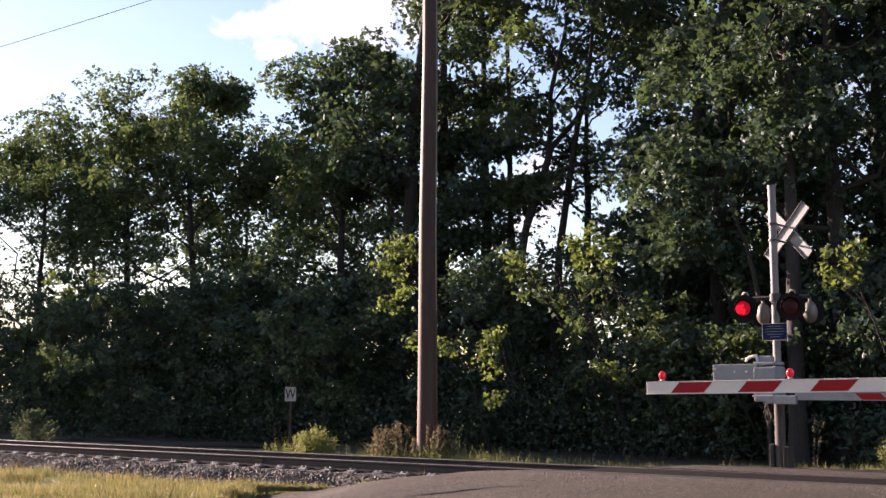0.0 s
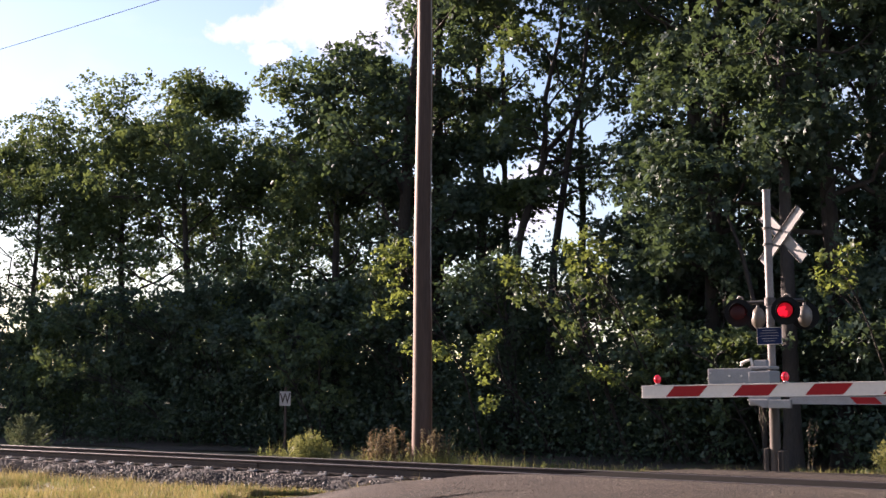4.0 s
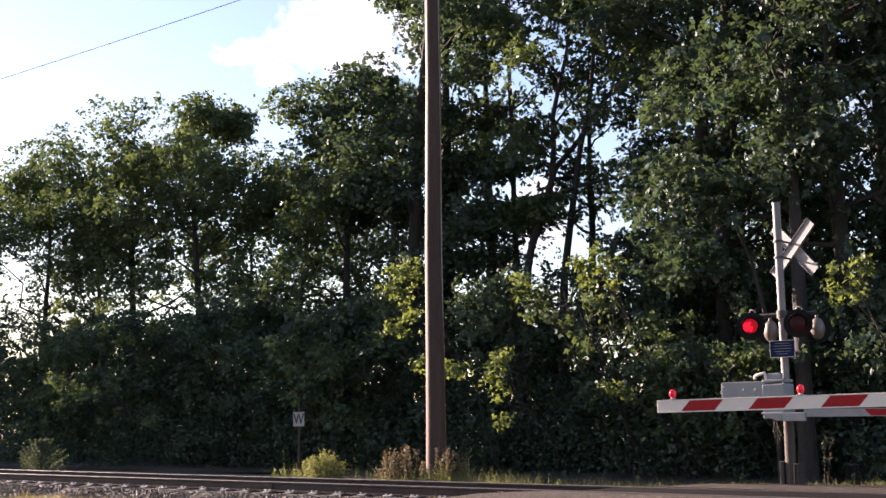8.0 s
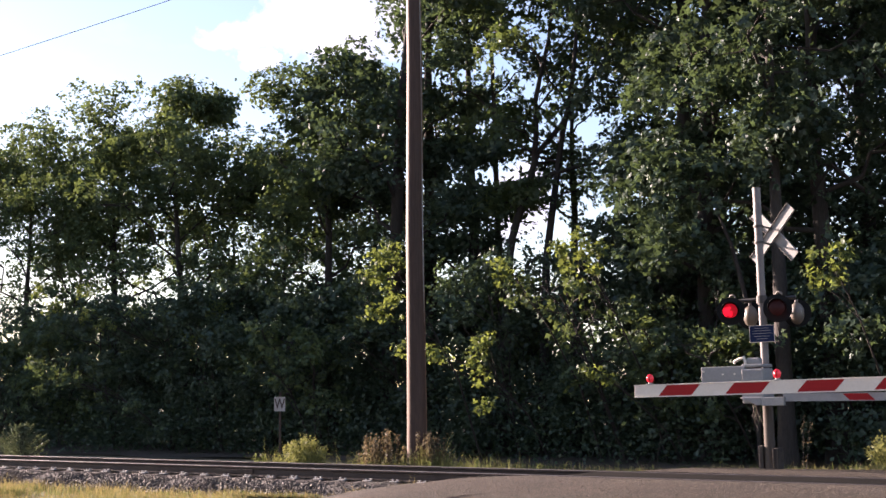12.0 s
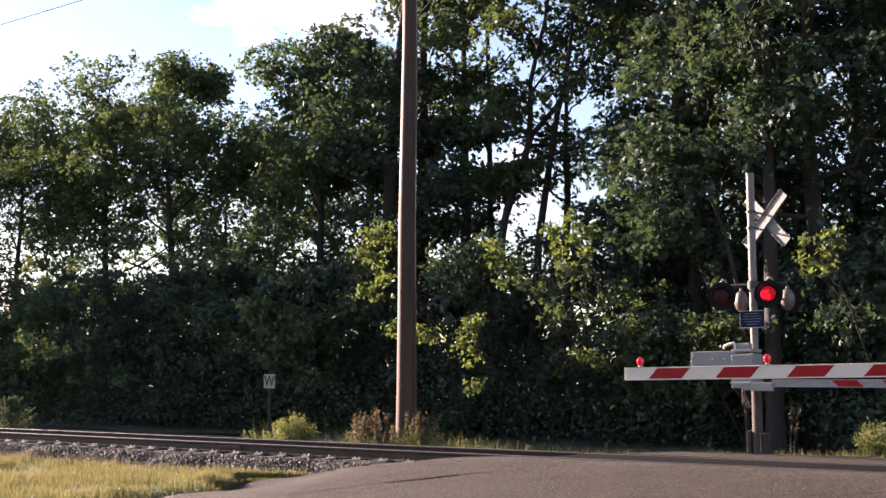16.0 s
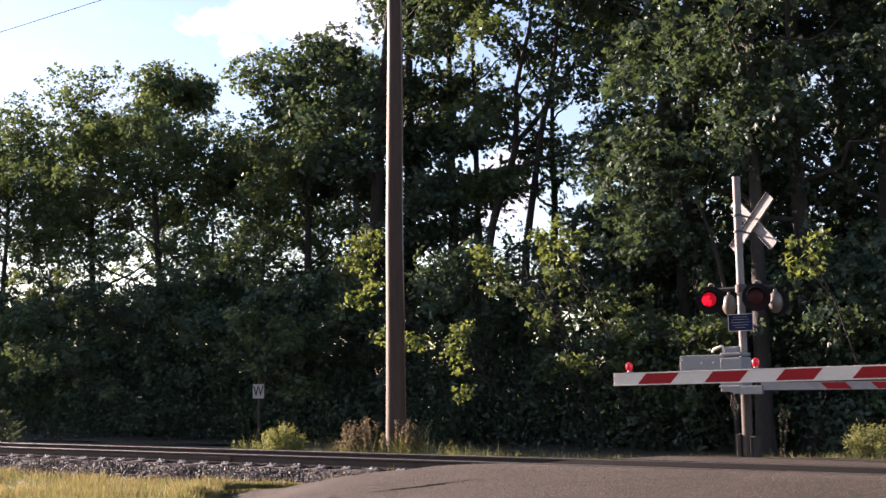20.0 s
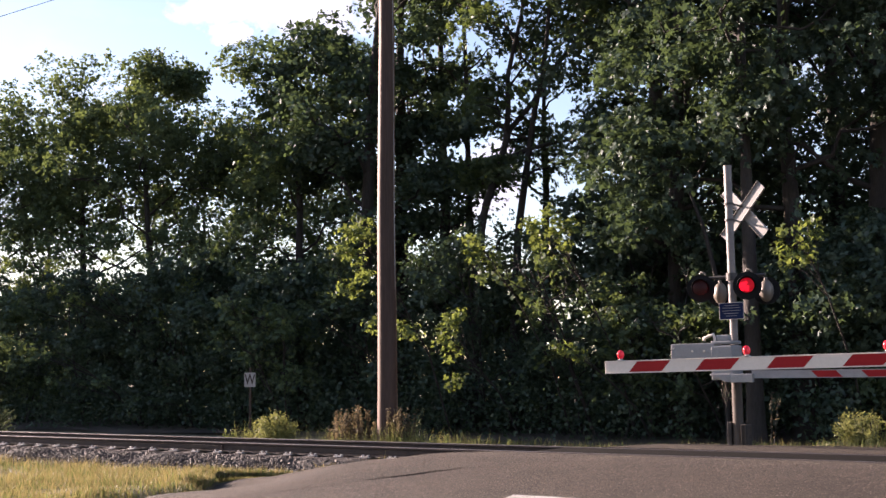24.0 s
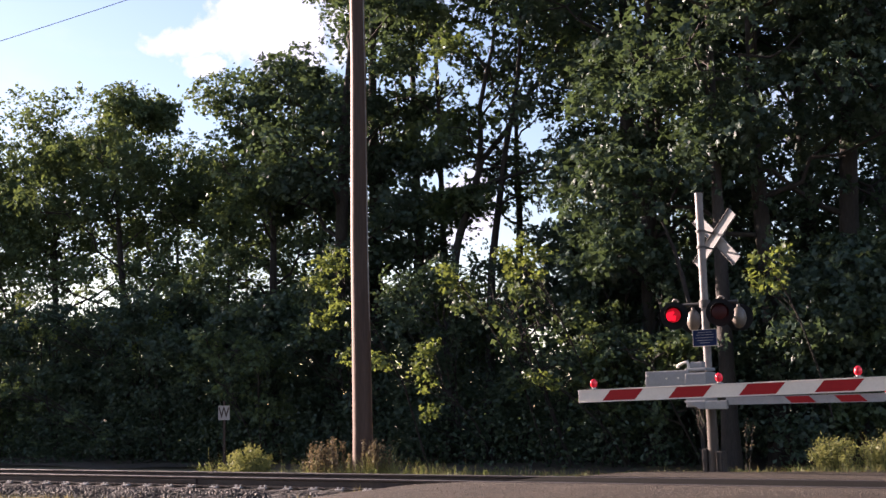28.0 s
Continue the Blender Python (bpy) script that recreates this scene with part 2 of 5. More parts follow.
M_PAINT = material("road_paint", (0.16, 0.155, 0.145), (0.42, 0.41, 0.39), 4.0, 0.8, bump=0.3, spread=0.3)
M_CABLE = material("black_cable", (0.012, 0.012, 0.012), (0.025, 0.025, 0.025), 5.0, 0.6)
LEAF = {
    # dark, green and lit: shade and sunshine put into the leaf colour
    "dark": leaf_material("dark_leaves", (0.025, 0.045, 0.034), (0.068, 0.100, 0.066), (0.12, 0.18, 0.05), 0.25),
    "green": leaf_material("green_leaves", (0.036, 0.062, 0.034), (0.095, 0.135, 0.062), (0.16, 0.21, 0.045), 0.30),
    "oak": leaf_material("oak_leaves", (0.032, 0.054, 0.030), (0.085, 0.12, 0.056), (0.14, 0.19, 0.03), 0.35),
    # lighter, yellower copy, coloured as if the sun were on it
    "lit": leaf_material("sunlit_leaves", (0.038, 0.066, 0.025), (0.105, 0.142, 0.046), (0.24, 0.29, 0.05), 0.41),
    "pale": leaf_material("pale_shrub_leaves", (0.10, 0.115, 0.042), (0.23, 0.24, 0.085), (0.27, 0.28, 0.08), 0.38),
    "grass": leaf_material("dry_grass", (0.085, 0.080, 0.032), (0.31, 0.25, 0.13), (0.30, 0.245, 0.085), 0.38),
    "cedar": leaf_material("cedar_needles", (0.055, 0.075, 0.045), (0.14, 0.165, 0.10), (0.14, 0.17, 0.07), 0.3),
    "turf": leaf_material("green_turf", (0.048, 0.074, 0.024), (0.16, 0.178, 0.06), (0.21, 0.24, 0.065), 0.34),
    "weed": leaf_material("brown_weeds", (0.075, 0.066, 0.040), (0.20, 0.155, 0.095), (0.21, 0.16, 0.08), 0.34),
}


# ---- mesh helpers ----
def part(name, bm, mat, parent=None, label="", smooth_faces=False):
    me = bpy.data.meshes.new(name)
    bm.to_mesh(me)
    bm.free()
    me.materials.append(mat)
    if smooth_faces:
        me.shade_smooth()
    ob = new(name, me)
    ob.parent = parent
    if label:
        tagged(ob, label)
    return ob


def raw(name, verts, faces, mat, parent=None, smooth_faces=False):
    me = bpy.data.meshes.new(name)
    me.from_pydata(verts, [], faces)
    me.materials.append(mat)
    if smooth_faces:
        me.shade_smooth()
    ob = new(name, me)
    ob.parent = parent
    return ob


def thing(name, label, category, place=(0, 0, 0), turn=0.0, group="", kind=""):
    ob = new(name)
    ob.matrix_basis = pose(*place, 0, 0, turn)
    return tagged(ob, label, category, group, kind)


def box(bm, size, centre, m=None, bevel=0.0):
    r = bmesh.ops.create_cube(bm, size=1.0, matrix=(m or Matrix()) @ Matrix.Translation(centre) @ Matrix.Diagonal((*size, 1)))
    if bevel:
        edges = list({e for v in r["verts"] for e in v.link_edges})
        bmesh.ops.bevel(bm, geom=edges, offset=bevel, segments=2, affect="EDGES", profile=0.6)
    return bm


def cyl(bm, r1, r2, a, b, seg=20, caps=True):
    """A tapered round bar from a to b."""
    a, b = Vector(a), Vector(b)
    m = Matrix.Translation((a + b) / 2) @ (b - a).to_track_quat("Z", "Y").to_matrix().to_4x4()
    bmesh.ops.create_cone(bm, cap_ends=caps, segments=seg, radius1=r1, radius2=r2, depth=(b - a).length, matrix=m)
    return bm


def tube(points, radii, sides, verts, faces):
    """Adds a bent tapered tube to verts and faces."""
    pts = [Vector(p) for p in points]
    start = len(verts)
    for i, p in enumerate(pts):
        d = (pts[min(i + 1, len(pts) - 1)] - pts[max(i - 1, 0)]).normalized()
        side = d.cross(Vector((0.3, 0.9, 0.2))).normalized()
        up = d.cross(side)
        for k in range(sides):
            a = 2 * math.pi * k / sides
            q = p + (side * math.cos(a) + up * math.sin(a)) * radii[i]
            verts.append((q.x, q.y, q.z))
    for i in range(len(pts) - 1):
        for k in range(sides):
            a, b = start + i * sides + k, start + i * sides + (k + 1) % sides
            faces.append((a, b, b + sides, a + sides))


def sweep(profile, points):
    """Closed profile (y, z) pushed along x positions given as (x, y, z) points."""
    verts, faces, c = [], [], len(profile)
    for x, y, z in points:
        verts += [(x, y + py, z + pz) for py, pz in profile]
    for i in range(len(points) - 1):
        for k in range(c):
            a, b = i * c + k, i * c + (k + 1) % c
            faces.append((a, b, b + c, a + c))
    faces.append(tuple(range(c))[::-1])
    faces.append(tuple(range((len(points) - 1) * c, len(points) * c)))
    return verts, faces


def leaf_mesh(name, centres, ups, lengths, widths, rng, mat, parent, fold=0.25):
    """One folded leaf at each centre; ups are the leaves' normals."""
    n = len(centres)
    ups = ups / np.linalg.norm(ups, axis=1)[:, None]
    rnd = rng.normal(size=(n, 3))
    d = np.cross(ups, rnd)
    d /= np.linalg.norm(d, axis=1)[:, None] + 1e-9
    side = np.cross(ups, d)
    L, W = lengths[:, None] * 0.5, widths[:, None] * 0.5
    v = np.empty((n, 4, 3))
    v[:, 0], v[:, 2] = centres - d * L, centres + d * L
    v[:, 1], v[:, 3] = centres + side * W + ups * W * fold, centres - side * W + ups * W * fold
    return tri_mesh(name, v.reshape(-1, 3), np.array([[0, 1, 2], [0, 2, 3]]), n, 4, mat, parent)


def lobed_leaf_mesh(name, centres, ups, lengths, rng, mat, parent):
    """A three-lobed leaf at each centre, its lobes drooping."""
    n = len(centres)
    ups = ups / np.linalg.norm(ups, axis=1)[:, None]
    d = np.cross(ups, rng.normal(size=(n, 3)))
    d /= np.linalg.norm(d, axis=1)[:, None] + 1e-9
    side = np.cross(ups, d)
    v = np.empty((n, 6, 3))
    for k, (along, across, drop) in enumerate(((-0.45, 0, 0), (0.12, 0.55, -0.12), (0.12, 0.15, 0.05), (0.62, 0, -0.15), (0.12, -0.15, 0.05), (0.12, -0.55, -0.12))):
        v[:, k] = centres + (d * along + side * across + ups * drop) * lengths[:, None]
    return tri_mesh(name, v.reshape(-1, 3), np.array([[0, 2, 1], [0, 3, 2], [0, 4, 3], [0, 5, 4]]), n, 6, mat, parent)


def tri_mesh(name, v, pattern, n, stride, mat, parent):
    """n small pieces of the same triangles, as one mesh."""
    f = (np.arange(n)[:, None, None] * stride + pattern[None]).reshape(-1, 3)
    me = bpy.data.meshes.new(name)
    me.vertices.add(len(v))
    me.vertices.foreach_set("co", v.astype(np.float32).ravel())
    me.loops.add(f.size)
    me.loops.foreach_set("vertex_index", f.astype(np.int32).ravel())
    me.polygons.add(len(f))
    me.polygons.foreach_set("loop_start", np.arange(0, f.size, 3, dtype=np.int32))
    me.update(calc_edges=True)
    me.materials.append(mat)
    ob = new(name, me)
    ob.parent = parent
    return ob


# ---- ground, road, track bed ----
def make_ground():
    near_s = np.concatenate([[-3000, -900, -300, -120, -60], np.arange(-36, 24.1, 0.5), [40, 80, 200, 900, 3000]])
    near_n = np.concatenate([[-3000, -900, -300, -100, -50, -30], np.arange(-20, 12.1, 0.4), [16, 22, 30, 60, 200, 900, 3000]])
    verts, faces, w = [], [], len(near_n)
    for s in near_s:
        for n in near_n:
            p = at(float(s), float(n), ground_height(float(s), float(n)))
            verts.append(p[:])
    for i in range(len(near_s) - 1):
        for j in range(w - 1):
            a = i * w + j
            faces.append((a, a + w, a + w + 1, a + 1))
    tagged(raw("ground", verts, faces, M_EARTH, smooth_faces=True), "rough earth and turf beside the railway track", "ground", kind="structure")


def make_road():
    verts, faces, cols = [], [], 40
    ns = np.concatenate([[-60, -40, -28], np.arange(-20, -0.86, 0.3), [-0.86]])
    far = np.concatenate([[0.86], np.arange(1.1, 8, 0.3), [10, 14, 20, 40]])
    for block in (ns, far):
        base = len(verts)
        for n in block:
            n = float(n)
            left, right = road_left(n), 13.5 + (0.9 * max(0, n - 3.4))
            ragged = 0.10 * noise.noise((n * 1.7, 3.1, 0)) + 0.05 * noise.noise((n * 6, 1.1, 0))
            for k in range(cols + 1):
                f = (k / cols) ** 1.5
                s = left + ragged * (1 - f) + (right - left) * f
                crown = 0.012 * noise.noise((s * 0.5, n * 0.5, 2)) - 0.05 * smooth(0.35, 0.0, s - left) - road_dip(s, n)
                verts.append(at(s, n, road_height(n) + crown)[:])
            q = at(left + ragged - 0.06, n, ground_height(left - 0.06, n) - 0.1)
            verts.append(q[:])
        w = cols + 2
        for i in range(len(block) - 1):
            a = base + i * w
            for k in range(cols):
                faces.append((a + k, a + k + 1, a + k + 1 + w, a + k + w))
            faces.append((a + cols + 1, a, a + w, a + w + cols + 1))
    tagged(raw("road", verts, faces, M_ASPHALT, smooth_faces=True), "worn dark asphalt road humped over the railway crossing", "road", kind="structure")
    # panels between and beside the rails, their near-black colour taking in the shade
    bm = bmesh.new()
    box(bm, (12.0, 1.38, 0.16), (8.0, 0, -0.088), bevel=0.01)
    p = part("crossing_panel", bm, M_PANEL)
    p.matrix_basis = pose(*at(0, 0), 0, 0, math.degrees(ANGLE))
    tagged(p, "rubber crossing panel, near-black to take in the shade between the rails", "crossing panel", kind="structure")
    rng = np.random.default_rng(61)
    n = 14000
    s, w = rng.uniform(1.0, 11, n), -1.2 - 5.8 * rng.random(n)
    c = np.array([tuple(at(a, q, road_height(q) + 0.012 * noise.noise((a * 0.5, q * 0.5, 2)) - road_dip(a, q) + 0.003)) for a, q in zip(s, w)])
    octa = np.array([(1, 0, 0), (-1, 0, 0), (0, 1, 0), (0, -1, 0), (0, 0, 0.7), (0, 0, -0.7)], float)
    v = c[:, None] + octa[None] * (0.004 + 0.007 * rng.random((n, 1, 1)) ** 2) * (0.6 + 0.8 * rng.random((n, 6, 1)))
    pat = np.array([[0, 2, 4], [2, 1, 4], [1, 3, 4], [3, 0, 4], [2, 0, 5], [1, 2, 5], [3, 1, 5], [0, 3, 5]])
    tagged(tri_mesh("road_grit", v.reshape(-1, 3), pat, n, 6, M_GRIT, None), "pale loose grit on the worn asphalt", "grit", kind="stuff")
    # stop line
    verts, faces = [], []
    for i in range(21):
        for k in range(6):
            q = Vector((1.11, 15.72, 0)) + Vector((math.cos(radians(37)), -math.sin(radians(37)), 0)) * (2.4 * i / 20) + Vector((-math.sin(radians(37)), -math.cos(radians(37)), 0)) * (0.5 * k / 5 + 0.02 * noise.noise((i, k, 3)))
            rel = q - ORIGIN
            n = rel.dot(ACROSS)
            verts.append((q.x, q.y, road_height(n) + 0.012 * noise.noise((rel.dot(ALONG) * 0.5, n * 0.5, 2)) + 0.006))
    for i in range(20):
        for k in range(5):
            a = i * 6 + k
            faces.append((a, a + 1, a + 7, a + 6))
    p = raw("stop_line", verts, faces, M_PAINT)
    tagged(p, "worn white stop line painted on the asphalt", "road marking", kind="structure")


def make_ballast():
    profile = [(-3.1, -0.62), (-2.2, -0.34), (-1.75, -0.215), (1.75, -0.215), (2.2, -0.34), (3.1, -0.62)]
    pts = [(x, 0, 0.02 * math.sin(x * 3.1)) for x in np.arange(-120, 1.6, 0.8)]
    v, f = sweep(profile, pts)
    ob = raw("track_bed", v, f, M_BALLAST)
    ob.matrix_basis = pose(*at(0, 0), 0, 0, math.degrees(ANGLE))
    tagged(ob, "dark crushed stone bed under the railway track", "track bed", kind="structure")
    rng = np.random.default_rng(5)
    n = 24000
    s = -16 + 17.6 * rng.random(n)
    off = np.where(rng.random(n) < 0.75, -1.10 - 1.8 * rng.random(n), -0.55 + 2.5 * rng.random(n))
    z = np.interp(off, [-3.1, -2.2, -1.75, 1.75, 2.2], [-0.62, -0.34, -0.225, -0.225, -0.34]) + 0.008
    c = np.stack([s, off, z], 1)
    octa = np.array([(1, 0, 0), (-1, 0, 0), (0, 1, 0), (0, -1, 0), (0, 0, 1), (0, 0, -1)], float)
    size = 0.016 + 0.022 * rng.random((n, 1, 1))
    v = c[:, None] + octa[None] * size * (0.55 + 0.9 * rng.random((n, 6, 1))) + rng.normal(size=(n, 6, 3)) * 0.006
    pat = np.array([[0, 2, 4], [2, 1, 4], [1, 3, 4], [3, 0, 4], [2, 0, 5], [1, 2, 5], [3, 1, 5], [0, 3, 5]])
    ob = tri_mesh("ballast_stones", v.reshape(-1, 3), pat, n, 6, M_STONE, None)
    ob.matrix_basis = pose(*at(0, 0), 0, 0, math.degrees(ANGLE))
    tagged(ob, "loose grey crushed stones on the track bed", "gravel", kind="stuff")


def make_track():
    t = thing("railway_track", "single railway track with rusty rails on dark timber ties", "railway track", at(0, 0), math.degrees(ANGLE))
    foot = [(-0.07, -0.172), (0.07, -0.172), (0.07, -0.160), (0.014, -0.145), (0.009, -0.05), (0.034, -0.036), (0.034, -0.008), (0.028, -0.001),
            (-0.028, -0.001), (-0.034, -0.008), (-0.034, -0.036), (-0.009, -0.05), (-0.014, -0.145), (-0.07, -0.160)]
    line = [(x, 0, 0) for x in (-120, -60, -30, -10, 0, 14, 30, 80)]
    for y in (-0.7525, 0.7525):
        v, f = sweep([(a + y, b) for a, b in foot], line)
        rail = raw("rail", v, f, M_RAIL, t)
        v, f = sweep([(y - 0.026, -0.002), (y + 0.026, -0.002), (y + 0.020, 0.003), (y - 0.020, 0.003)], line)
        raw("running_surface", v, f, M_RAILTOP, rail)
    rng = random.Random(3)
    bm = box(bmesh.new(), (0.23, 2.6, 0.17), (0, 0, -0.085), bevel=0.012)
    first = part("tie", bm, M_TIE, t)
    bm = box(bmesh.new(), (0.16, 0.30, 0.020), (0, 0, 0), bevel=0.006)
    plate = part("tie_plate", bm, M_PLATE, t)
    bm = bmesh.new()
    cyl(bm, 0.011, 0.011, (0, 0, -0.03), (0, 0, 0.004), 8)
    box(bm, (0.035, 0.045, 0.014), (0, 0.008, 0.008), bevel=0.005)
    spike = part("spike", bm, M_PLATE, t)
    count, placed = 0, False
    for i in range(74):
        s = -42 + 0.6 * i
        if s > 1.2:
            break
        tie = first if i == 0 else new("tie", first.data)
        tie.parent = t
        tie.matrix_basis = pose(s + rng.uniform(-0.03, 0.03), rng.uniform(-0.05, 0.05), -0.192 + rng.uniform(-0.006, 0.004), 0, 0, rng.uniform(-1.2, 1.2))
        for y in (-0.7525, 0.7525):
            p = plate if count == 0 else new("tie_plate", plate.data)
            p.parent = t
            p.matrix_basis = pose(s, y, -0.181)
            count += 1
            if y < 0 and s > -24:
                for dx, dy in ((-0.05, -0.105), (0.06, -0.100)):
                    k = spike if not placed else new("spike", spike.data)
                    placed = True
                    k.parent = t
                    k.matrix_basis = pose(s + dx, y + dy, -0.165 + rng.uniform(0, 0.02), 0, 0, rng.uniform(-15, 15))
    for s in (-5.2, -16.8):
        bm = box(bmesh.new(), (0.92, 0.030, 0.085), (s, -0.7525 - 0.026, -0.095), bevel=0.008)
        part("joint_bar", bm, M_RAIL, t, "rusty joint bar along the rail")


# ---- crossing signals ----
def stripes(bm, start, length, count, height, lean, y):
    """Slanted panels every second step along x, in front of the plane y."""
    for i in range(count):
        a = start + 2 * length * i
        pts = [(a - lean / 2, -height / 2), (a + length - lean / 2, -height / 2), (a + length + lean / 2, height / 2), (a + lean / 2, height / 2)]
        lo = [bm.verts.new((px, y, pz)) for px, pz in pts]
        hi = [bm.verts.new((px, y - 0.003 * (1 if y < 0 else -1), pz)) for px, pz in pts]
        bm.faces.new(hi)
        for k in range(4):
            bm.faces.new((lo[k], lo[(k + 1) % 4], hi[(k + 1) % 4], hi[k]))


def one_stripe(length, height, lean, y):
    bm = bmesh.new()
    stripes(bm, 0, length, 1, height, lean, y)
    bmesh.ops.recalc_face_normals(bm, faces=bm.faces)
    return bm


def gate_arm(name, label, place, turn, tilt, length, first, lamps, lean, count, wide=0.39, face=None):
    """A barrier arm; x runs from its tip to its pivot."""
    t = new(name)
    t.matrix_basis = pose(*place, 0, tilt, turn)
    tagged(t, label, "crossing gate", "gate arms of the crossing")
    h = 0.126
    bm = box(bmesh.new(), (length, 0.030, h), (length / 2, 0, 0), bevel=0.006)
    part("arm", bm, face or M_WHITE, t)
    for z in (-h / 2, h / 2):
        bm = box(bmesh.new(), (length, 0.042, 0.012), (length / 2, 0, z), bevel=0.003)
        part("edge_rail", bm, face or M_WHITE, t)
    made = None
    n = count
    for side in (-1, 1):
        for i in range(n):
            if i == 0:
                bm = one_stripe(wide, h - 0.014, lean * 1, 0.0152 * side)
                made = part("stripe", bm, M_RED, t, "red reflective stripe")
                made.location.x = first
            else:
                ob = new("stripe", made.data)
                ob.parent = t
                ob.location.x = first + 2 * wide * i
    for x in lamps:
        bm = bmesh.new()
        cyl(bm, 0.022, 0.022, (x, 0, h / 2), (x, 0, h / 2 + 0.035), 12)
        box(bm, (0.07, 0.05, 0.012), (x, 0, h / 2 + 0.010), bevel=0.003)
        lamp = part("gate_lamp", bm, M_STEEL, t, "small red lamp on the gate arm")
        bm = bmesh.new()
        bmesh.ops.create_uvsphere(bm, u_segments=16, v_segments=12, radius=0.045, matrix=Matrix.Translation((x, 0, h / 2 + 0.070)) @ Matrix.Diagonal((0.88, 0.95, 1.12, 1)))
        part("lens", bm, M_SMALL_LENS, lamp, smooth_faces=True)
        bm = bmesh.new()
        cyl(bm, 0.043, 0.043, (x + 0.006, 0, h / 2 + 0.070), (x + 0.014, 0, h / 2 + 0.070), 18)
        part("lamp_rim", bm, M_RED, lamp)
    return t


def flasher(name, mast, place, turn):
    """A flashing-light unit that faces local -y: backplate, hood, housing and lens. Returns unit and lens."""
    bm = bmesh.new()
    cyl(bm, 0.254, 0.254, (0, 0.0, 0), (0, 0.012, 0), 40)
    unit = part(name, bm, M_BLACK, mast, "black round backplate with a red lamp")
    unit.matrix_basis = pose(*place, 0, 0, turn)
    # hood: upper part of a short tube
    v, f, seg = [], [], 22
    for r, y in ((0.160, 0.0), (0.166, -0.24), (0.160, -0.24), (0.154, 0.0)):
        for k in range(seg + 1):
            a = radians(-20 + 220 * k / seg)
            reach = y * (0.45 + 0.55 * max(0, math.sin(a)))
            v.append((r * math.cos(a), reach, r * math.sin(a)))
    for i in range(4):
        for k in range(seg):
            a, b = i * (seg + 1) + k, ((i + 1) % 4) * (seg + 1) + k
            f.append((a, a + 1, b + 1, b))
    raw("hood", v, f, M_BLACK, unit, True)
    # rounded housing behind
    bm = bmesh.new()
    bmesh.ops.create_uvsphere(bm, u_segments=24, v_segments=14, radius=0.165, matrix=Matrix.Translation((0, 0.06, -0.01)) @ Matrix.Diagonal((0.80, 1.05, 1.22, 1)))
    bmesh.ops.bisect_plane(bm, geom=bm.verts[:] + bm.edges[:] + bm.faces[:], plane_co=(0, 0.014, 0), plane_no=(0, -1, 0), clear_outer=True)
    part("housing", bm, M_HOUSING, unit, "grey cast lamp housing", True)
    bm = bmesh.new()
    cyl(bm, 0.03, 0.03, (0, 0.10, 0.13), (0, 0.10, 0.24), 12)
    box(bm, (0.07, 0.07, 0.05), (0, 0.10, 0.16), bevel=0.01)
    part("swivel", bm, M_HOUSING, unit)
    # the lens disc: lit on one face, dark on the other
    v, f, rings, seg = [(0, -0.030, 0)], [], 4, 28
    for i in range(1, rings + 1):
        r = 0.142 * i / rings
        for k in range(seg):
            a = 2 * math.pi * k / seg
            v.append((r * math.cos(a), -0.030 * (1 - (i / rings) ** 2), r * math.sin(a)))
    for k in range(seg):
        f.append((0, 1 + k, 1 + (k + 1) % seg))
        for i in range(rings - 1):
            a, b = 1 + i * seg + k, 1 + i * seg + (k + 1) % seg
            f.append((a, a + seg, b + seg, b))
    lens = raw("lens", v, f, M_LIT, unit, True)
    lens.matrix_basis = pose(0, -0.145, 0)
    dark = raw("dark_face", [(x, -y - 0.0 + 0.004, z) for x, y, z in v], [tuple(reversed(q)) for q in f], M_DIM, None, True)
    bm = bmesh.new()
    bm.from_mesh(lens.data)
    count = len(bm.faces)
    bm.from_mesh(dark.data)
    bm.faces.ensure_lookup_table()
    for i in range(count, len(bm.faces)):
        bm.faces[i].material_index = 1
    bmesh.ops.scale(bm, vec=(0.94, 0.94, 0.94), verts=bm.verts)
    bm.to_mesh(lens.data)
    bm.free()
    lens.data.materials.append(M_DIM)
    lens.data.shade_smooth()
    bpy.data.objects.remove(dark)
    return unit, lens


MAST = Vector((5.70, 22.7, -0.07))
LENSES = []


